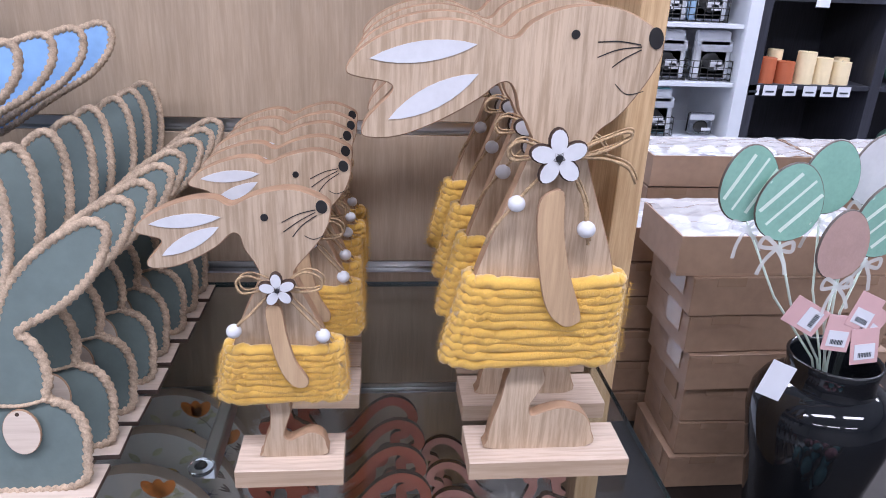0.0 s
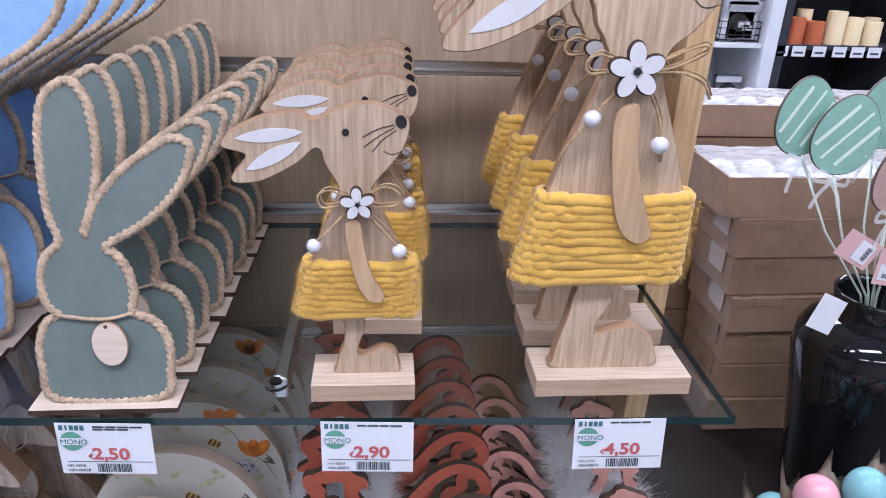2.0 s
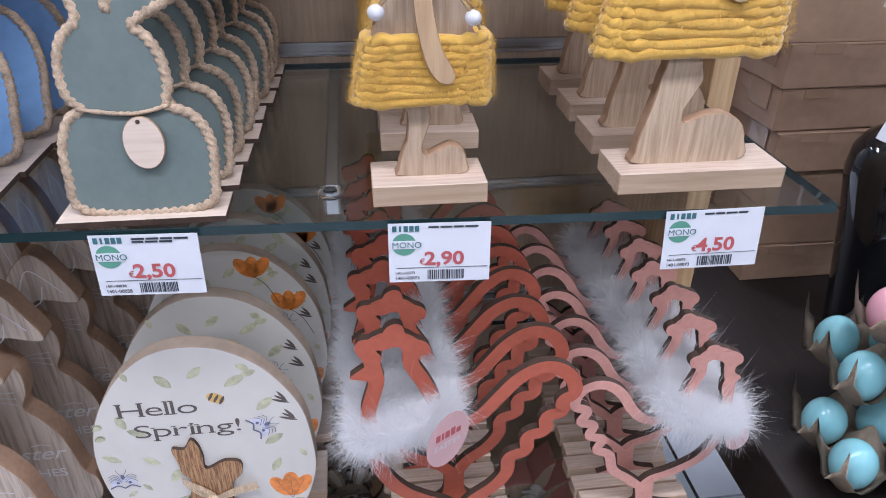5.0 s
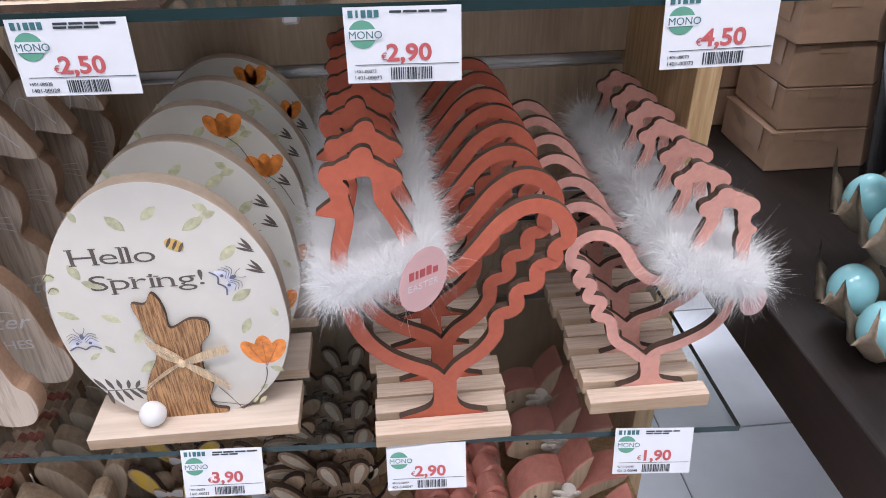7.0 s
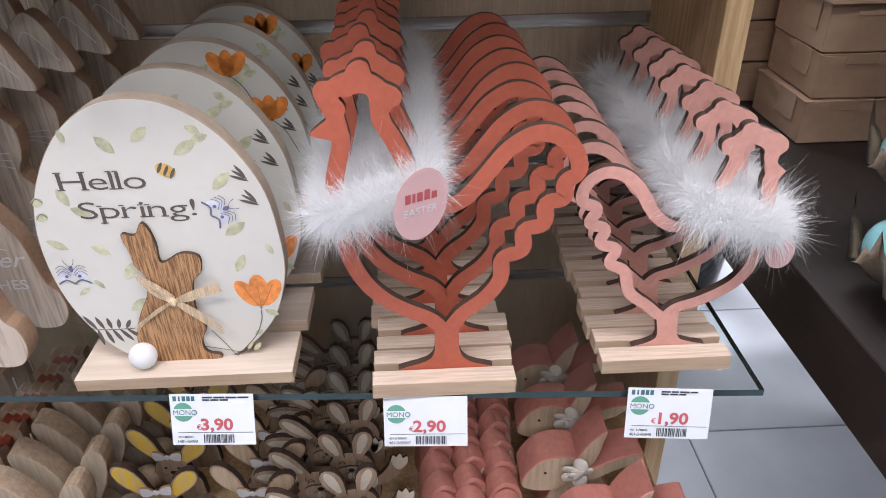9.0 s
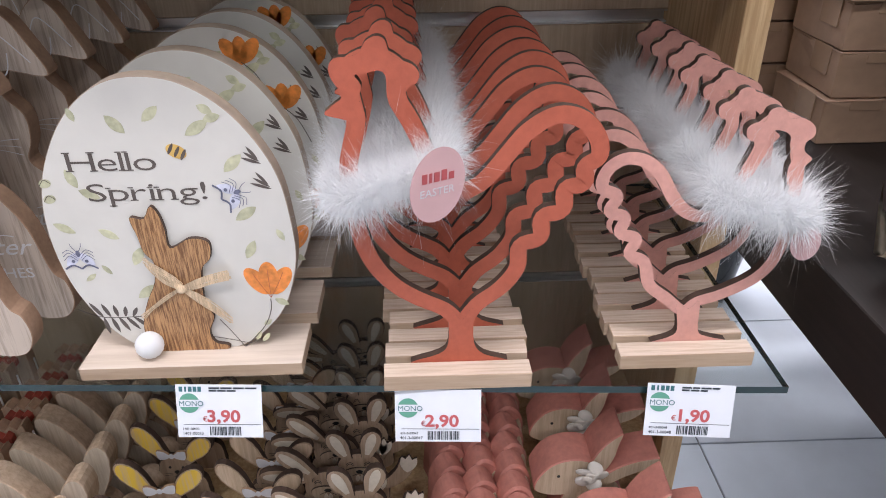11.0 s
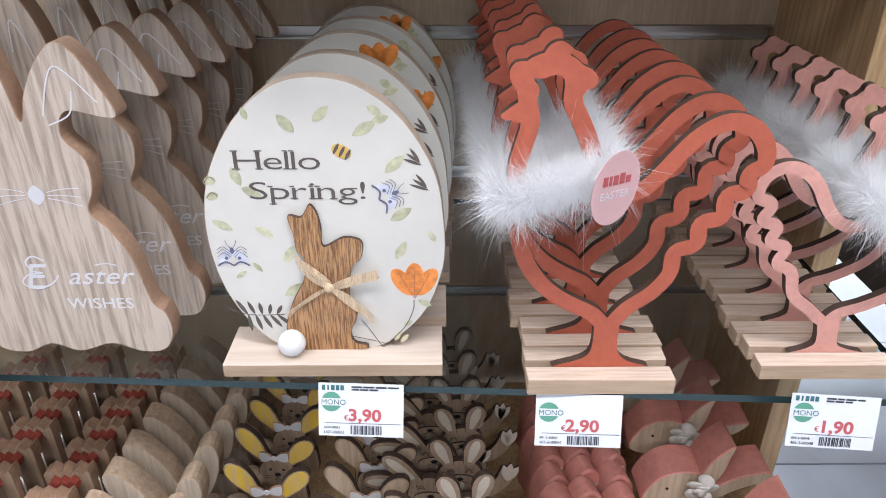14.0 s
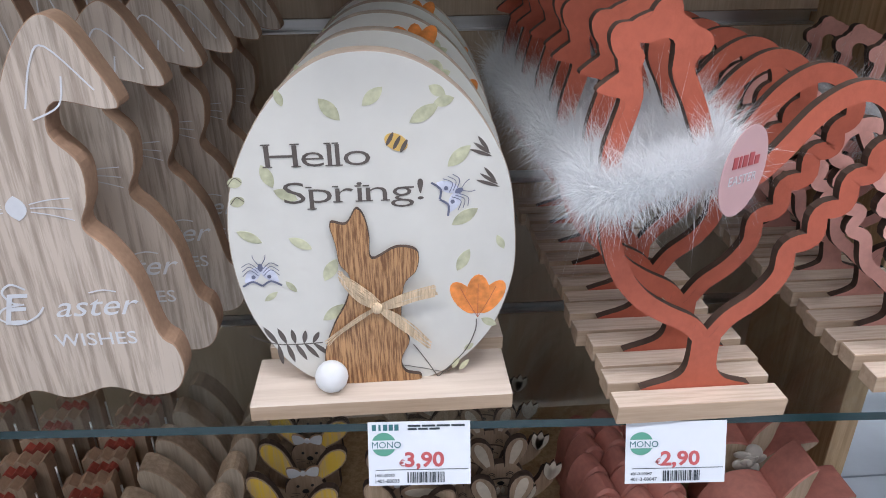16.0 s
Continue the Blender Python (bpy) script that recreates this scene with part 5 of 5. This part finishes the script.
for r in range(2):
    for z in range(6):
        copy_thing(first, pose(0.225 + boxw / 2 + r * (boxw + 0.012), 0.90 + rng.uniform(-0.01, 0.01), TZ + 0.0683 * z, 0, 0, rng.uniform(-1, 1)))
for z in range(5):
    copy_thing(first, pose(0.10 + boxw / 2 + rng.uniform(-0.004, 0.004), 0.70, TZ + 0.067 * z, 0, 0, rng.uniform(-1, 1)))
copy_thing(tray, pose(0.10 + boxw / 2, 0.70, TZ + 0.067 * 5 + 0.001))

# ---- black vase with felt egg picks ----
vase = thing("vase", "glossy black ceramic vase holding felt egg picks", "vase")
prof = [(0.054, 0.0), (0.059, 0.006), (0.069, 0.08), (0.083, 0.17), (0.095, 0.235), (0.092, 0.262), (0.082, 0.278), (0.068, 0.287), (0.060, 0.290)]
bm = bmesh.new()
rings = [[bm.verts.new((r * math.cos(2 * math.pi * i / 40), r * math.sin(2 * math.pi * i / 40), z)) for i in range(40)] for r, z in prof]
for a, b in zip(rings, rings[1:]):
    for i in range(40):
        f = bm.faces.new((a[i], a[(i + 1) % 40], b[(i + 1) % 40], b[i]))
        f.smooth = True
bm.faces.new(rings[0][::-1])
part("body", bm, M_VASE, vase, "round-shouldered glazed body", False)
bm = bmesh.new()
prof = [(0.060, 0.290), (0.058, 0.294), (0.0575, 0.312), (0.060, 0.323), (0.057, 0.325), (0.054, 0.317), (0.054, 0.292), (0.03, 0.25)]
rings = [[bm.verts.new((r * math.cos(2 * math.pi * i / 40), r * math.sin(2 * math.pi * i / 40), z)) for i in range(40)] for r, z in prof]
for a, b in zip(rings, rings[1:]):
    for i in range(40):
        bm.faces.new((a[i], a[(i + 1) % 40], b[(i + 1) % 40], b[i])).smooth = True
part("neck", bm, M_VASE, vase, "straight glazed neck", False)
VX, VY = 0.289, 0.285
for ob in vase.children:
    ob.data.transform(Matrix.Diagonal((0.98, 0.98, 1.07, 1)))
vase.matrix_world = pose(VX, VY, TZ)
spare = copy_thing(vase, pose(0.43, 1.22, 0))
tagged(spare, "glossy black ceramic vase standing on the floor", "vase")


def egg_pick(x, y, z, r, paint, striped, tilt, turn=0):
    t = thing("egg_pick", ("striped mint green" if striped else "plain") + " felt egg on a thin stick with ribbon", "egg pick", "felt egg picks in the vase")
    loop = [Vector((r * 0.80 * math.cos(u) * (1 - 0.13 * math.sin(u)), r * math.sin(u))) for u in [2 * math.pi * i / 32 for i in range(32)]]
    egg = part("egg", plate(loop, 0, 0.004, 0.0012, None, 1), [paint, M_INK], t)
    if striped:
        bm = bmesh.new()
        for k in range(-2, 3):
            c = k * r * 0.42
            half = math.sqrt(max(0.0, r * r * 0.66 - c * c)) * 1000 * 0.92
            a = Vector((math.cos(0.95), math.sin(0.95)))
            q = Vector((-a.y, a.x)) * c * 1000 * 0.9
            stroke([tuple(q - a * half), tuple(q), tuple(q + a * half)], 4.5 if k % 2 else 3.2, -0.0002, bm)
        part("stripe", bm, M_MINTLIGHT, egg, "pale painted stripes")
    back = pose(x, y, z, 0, tilt, turn).inverted()
    rim = back @ Vector((VX - 0.022 + (x - VX) * 0.12, VY - 0.012 + (y - VY) * 0.2, 1.128))
    foot = back @ Vector((VX + 0.01, VY + 0.01, 1.02))
    top = Vector((0, 0.002, -r * 0.9))
    part("stick", tube([top, top.lerp(rim, 0.5) + Vector((-0.008, 0.0, -0.006)), rim, foot], 0.0016, 6), M_MINTLIGHT, t)
    bm = bmesh.new()
    for pts in ([(0, -1000 * r - 6), (-16, -1000 * r + 4), (-20, -1000 * r - 8), (0, -1000 * r - 8)], [(0, -1000 * r - 8), (16, -1000 * r + 2), (18, -1000 * r - 10), (0, -1000 * r - 9)], [(0, -1000 * r - 8), (-10, -1000 * r - 26), (-14, -1000 * r - 44)], [(0, -1000 * r - 8), (12, -1000 * r - 22), (20, -1000 * r - 40)]):
        stroke(pts, 5, -0.001, bm)
    part("ribbon", bm, M_SHEER, t, "sheer white ribbon bow")
    t.matrix_world = pose(x, y, z, 0, tilt, turn)
    return t


egg_pick(0.114, 0.272, 1.360, 0.047, M_MINT, True, -6, 5)
egg_pick(0.158, 0.256, 1.343, 0.048, M_MINT, True, 5, -6)
egg_pick(0.224, 0.290, 1.363, 0.046, M_MINT, False, 4, 0)
egg_pick(0.214, 0.225, 1.303, 0.043, M_BLUSH, False, -4, 8)
egg_pick(0.276, 0.250, 1.325, 0.048, M_MINT, True, 12, 4)
egg_pick(0.288, 0.300, 1.370, 0.045, M_WHITE, False, 8, 4)
for x, y, z, ry, m, nm in ((0.178, 0.222, 1.150, 24, M_TAG, "white"), (0.172, 0.232, 1.222, -62, M_PINKTAG, "pink"), (0.246, 0.236, 1.208, 8, M_PINKTAG, "pink"), (0.282, 0.24, 1.232, 24, M_PINKTAG, "pink"), (0.276, 0.232, 1.192, -6, M_PINKTAG, "pink"), (0.296, 0.24, 1.215, 35, M_PINKTAG, "pink")):
    tg = thing("paper_tag", nm + " paper price tag hanging on an egg pick", "tag", "tags on the egg picks")
    part("card", box(0.036, 0.0008, 0.046, 0, 0, -0.046, 0.0003), m, tg)
    if m is M_PINKTAG:
        part("sticker", box(0.026, 0.0006, 0.020, 0, -0.0008, -0.040, 0), M_TAG, tg)
        bm = bmesh.new()
        for i in range(9):
            box(0.0008 + 0.0006 * (i % 2), 0.0003, 0.006, -0.008 + i * 0.002, -0.0014, -0.037, 0, bm)
        part("barcode", bm, M_TAGDARK, tg)
    tg.matrix_world = pose(x, y, z, -8, ry, 0)


# ---- egg cartons on the table ----
def egg_carton(label, cols, rows_, paint):
    t = thing("egg_carton", label, "egg carton", "egg cartons on the table")
    pitch = 0.066
    bm = bmesh.new()
    nx, ny = cols * 8 + 1, rows_ * 8 + 1
    g = [[None] * ny for _ in range(nx)]
    for i in range(nx):
        for j in range(ny):
            u, v = i / 8, j / 8
            cup = 0.5 - 0.25 * (math.cos(2 * math.pi * u) + math.cos(2 * math.pi * v))
            edge = i in (0, nx - 1) or j in (0, ny - 1)
            z = 0.070 - 0.066 * cup ** 0.7 + (rng.uniform(-0.008, 0.012) if edge else rng.uniform(-0.001, 0.001)) + (0.012 if edge and (i % 8, j % 8) == (0, 0) else 0)
            g[i][j] = bm.verts.new((u * pitch, v * pitch, max(z, 0.003)))
    for i in range(nx - 1):
        for j in range(ny - 1):
            bm.faces.new((g[i][j], g[i + 1][j], g[i + 1][j + 1], g[i][j + 1])).smooth = True
    for i in range(nx):
        for j, s in ((0, -1), (ny - 1, 1)):
            g[i][j].co.y -= 0.004 * s
    bmesh.ops.solidify(bm, geom=bm.faces[:], thickness=0.0022)
    part("tray", bm, M_PULP, t, "torn moulded pulp tray")
    for i in range(cols):
        for j in range(rows_):
            m = paint[(i + j) % len(paint)]
            part("egg", ball(0.0245, (i + 0.5) * pitch, (j + 0.5) * pitch, 0.044, 1, 1, 1.25, None, 20, 14), m, t, "glossy glazed egg", True)
    return t


c1 = egg_carton("grey pulp egg carton with glossy blue eggs", 3, 2, [M_EGGBLUE])
c1.matrix_world = pose(0.038, -0.020, TZ, 0, 0, -6)
copy_thing(c1, pose(0.058, 0.035, TZ + 0.078, 0, 0, -9))
c2 = egg_carton("torn grey pulp egg carton with pink and blue eggs", 3, 2, [M_EGGPINK, M_EGGPINK, M_EGGBLUE])
c2.matrix_world = pose(0.092, -0.030, TZ + 0.156, 0, 0, 8)

# ---- shelving across the shop ----
YB = 2.6
white = thing("white_shelf_unit", "white shelf unit with bagged goods across the shop", "shelf unit")
for x in (0.35, 1.315):
    part("upright", box(0.06, 0.45, 2.1, x, YB + 0.2, 0, 0.001), M_SHELFWHITE, white)
part("back", box(1.025, 0.02, 2.1, 0.8325, YB + 0.43, 0, 0), M_SHELFWHITE, white)
for z in (0.3, 0.6, 0.86, 1.115, 1.365, 1.62, 1.9):
    part("shelf", box(0.90, 0.42, 0.018, 0.8325, YB + 0.2, z - 0.018, 0.001), M_SHELFWHITE, white)


def wire_basket(x, z):
    t = thing("wire_basket", "black wire basket of packed goods on the white shelf", "basket", "wire baskets")
    runs = [[(-0.09 + 0.036 * k, 0, 0.004), (-0.09 + 0.036 * k, 0, 0.09)] for k in range(6)]
    for k in range(4):
        z0 = 0.004 + 0.028 * k
        runs += [[(-0.092, 0, z0), (0.092, 0, z0)]] + [[(0.092 * e, 0, z0), (0.092 * e, 0.16, z0)] for e in (-1, 1)]
    for run in runs:
        part("wire", tube(run, 0.002, 5), M_WIRE, t)
    t.matrix_world = pose(x, YB + 0.03, z)


def bag(x, z, w, hh, front, parent_label):
    t = thing("bag", parent_label, "bag", "bagged goods")
    bm = box(w, 0.03, hh, 0, 0.06, 0.006, 0.008)
    part("pouch", bm, front, t)
    part("header", box(w * 0.98, 0.004, hh * 0.26, 0, 0.043, hh * 0.74, 0.0005), M_SHELFWHITE, t)
    part("item", ball(w * 0.3, 0, 0.05, hh * 0.42, 1, 0.25, 0.8), M_WIRE, t, "dark goods behind the window", True)
    part("price_label", box(w * 0.34, 0.002, hh * 0.13, w * 0.12, 0.020, hh * 0.30, 0), M_TAG, t)
    t.matrix_world = pose(x, YB + 0.02, z)


for x, z in ((0.95, 1.365), (1.13, 1.365), (0.98, 1.115), (1.19, 1.115), (0.96, 0.86)):
    wire_basket(x, z)
    bag(x, z, 0.155, 0.21, M_SKYBAG if z > 1.2 else M_SHELFWHITE if z > 1 else M_EGGBLUE, "bag of small goods with a white header card")
    bag(x + 0.02, z, 0.15, 0.17, M_SHELFWHITE, "clear bag of small goods")
bag(1.20, 0.86, 0.12, 0.10, M_FILM, "clear bag of small goods with a white label")
dark = thing("dark_shelf_unit", "black-brown shelf unit with candles across the shop", "shelf unit")
part("back", box(2.2, 0.02, 2.2, 2.45, YB + 0.46, 0, 0), M_NIGHT, dark)
for x in (1.372, 1.96, 2.8):
    part("upright", box(0.05, 0.45, 2.2, x, YB + 0.22, 0, 0.001), M_NIGHT, dark)
for z in (0.45, 0.78, 1.115, 1.49, 1.85):
    part("shelf", box(2.15, 0.42, 0.022, 2.45, YB + 0.21, z - 0.022, 0.001), M_NIGHT, dark)
for i, (x, r, hh, m) in enumerate(((1.47, 0.04, 0.13, M_RUSTWAX), (1.55, 0.042, 0.11, M_RUSTWAX), (1.64, 0.042, 0.095, M_RUSTWAX), (1.62, 0.035, 0.14, M_CREAMWAX), (1.735, 0.042, 0.14, M_CREAMWAX), (1.82, 0.04, 0.115, M_CREAMWAX), (1.91, 0.042, 0.10, M_CREAMWAX), (1.95, 0.035, 0.11, M_CREAMWAX))):
    c = thing("candle", ("rust red" if m is M_RUSTWAX else "cream") + " pillar candle on the dark shelf", "candle", "pillar candles")
    bm = bmesh.new()
    bmesh.ops.create_cone(bm, cap_ends=True, segments=24, radius1=r, radius2=r * 0.97, depth=hh, matrix=Matrix.Translation((0, 0, hh / 2)))
    part("wax", bm, m, c, "", False)
    part("wick", tube([(0, 0, hh), (0.001, 0, hh + 0.008)], 0.001, 5), M_BLACK, c)
    c.matrix_world = pose(x - 0.10, YB + (0.12 if i in (3, 7) else 0.05), 1.115)
for x in (1.48, 1.56, 1.655, 1.75, 1.835, 1.915):
    t = thing("price_label", "small white price label on the candle shelf edge", "price label", "labels on the candle shelf")
    part("card", box(0.062, 0.002, 0.045, 0, 0, -0.045, 0), M_TAG, t)
    part("print", box(0.04, 0.001, 0.008, 0, -0.0016, -0.032, 0), M_TAGDARK, t)
    t.matrix_world = pose(x - 0.10, YB - 0.004, 1.11)
for x in (1.62, 1.95, 2.15):
    t = thing("price_label", "small white price label on the dark shelf edge", "price label", "labels on the candle shelf")
    part("card", box(0.062, 0.002, 0.04, 0, 0, -0.04, 0), M_TAG, t)
    t.matrix_world = pose(x, YB - 0.004, 1.487)
for x, z in ((2.14, 1.115), (2.2, 0.78)):
    t = thing("lantern", "small green glass jar on the dark shelf", "jar")
    part("body", ball(0.06, 0, 0, 0.06, 1, 1, 1.0), M_MINT, t, "", True)
    t.matrix_world = pose(x, YB + 0.12, z)

# ---- floor tiles ----
floor_ob = bpy.data.objects["floor"]
tile_bm = box(0.446, 0.446, 0.006, 0, 0, -0.006, 0.0008)
tile = part("tile", tile_bm, M_TILE, floor_ob)
tile.matrix_world = pose(0.425, 0.40, 0)
for i in range(-4, 7):
    for j in range(-6, 7):
        if (i, j) != (0, 0):
            t = tile.copy()
            scene.collection.objects.link(t)
            t.matrix_world = pose(0.425 + 0.45 * i, 0.40 + 0.45 * j, 0)
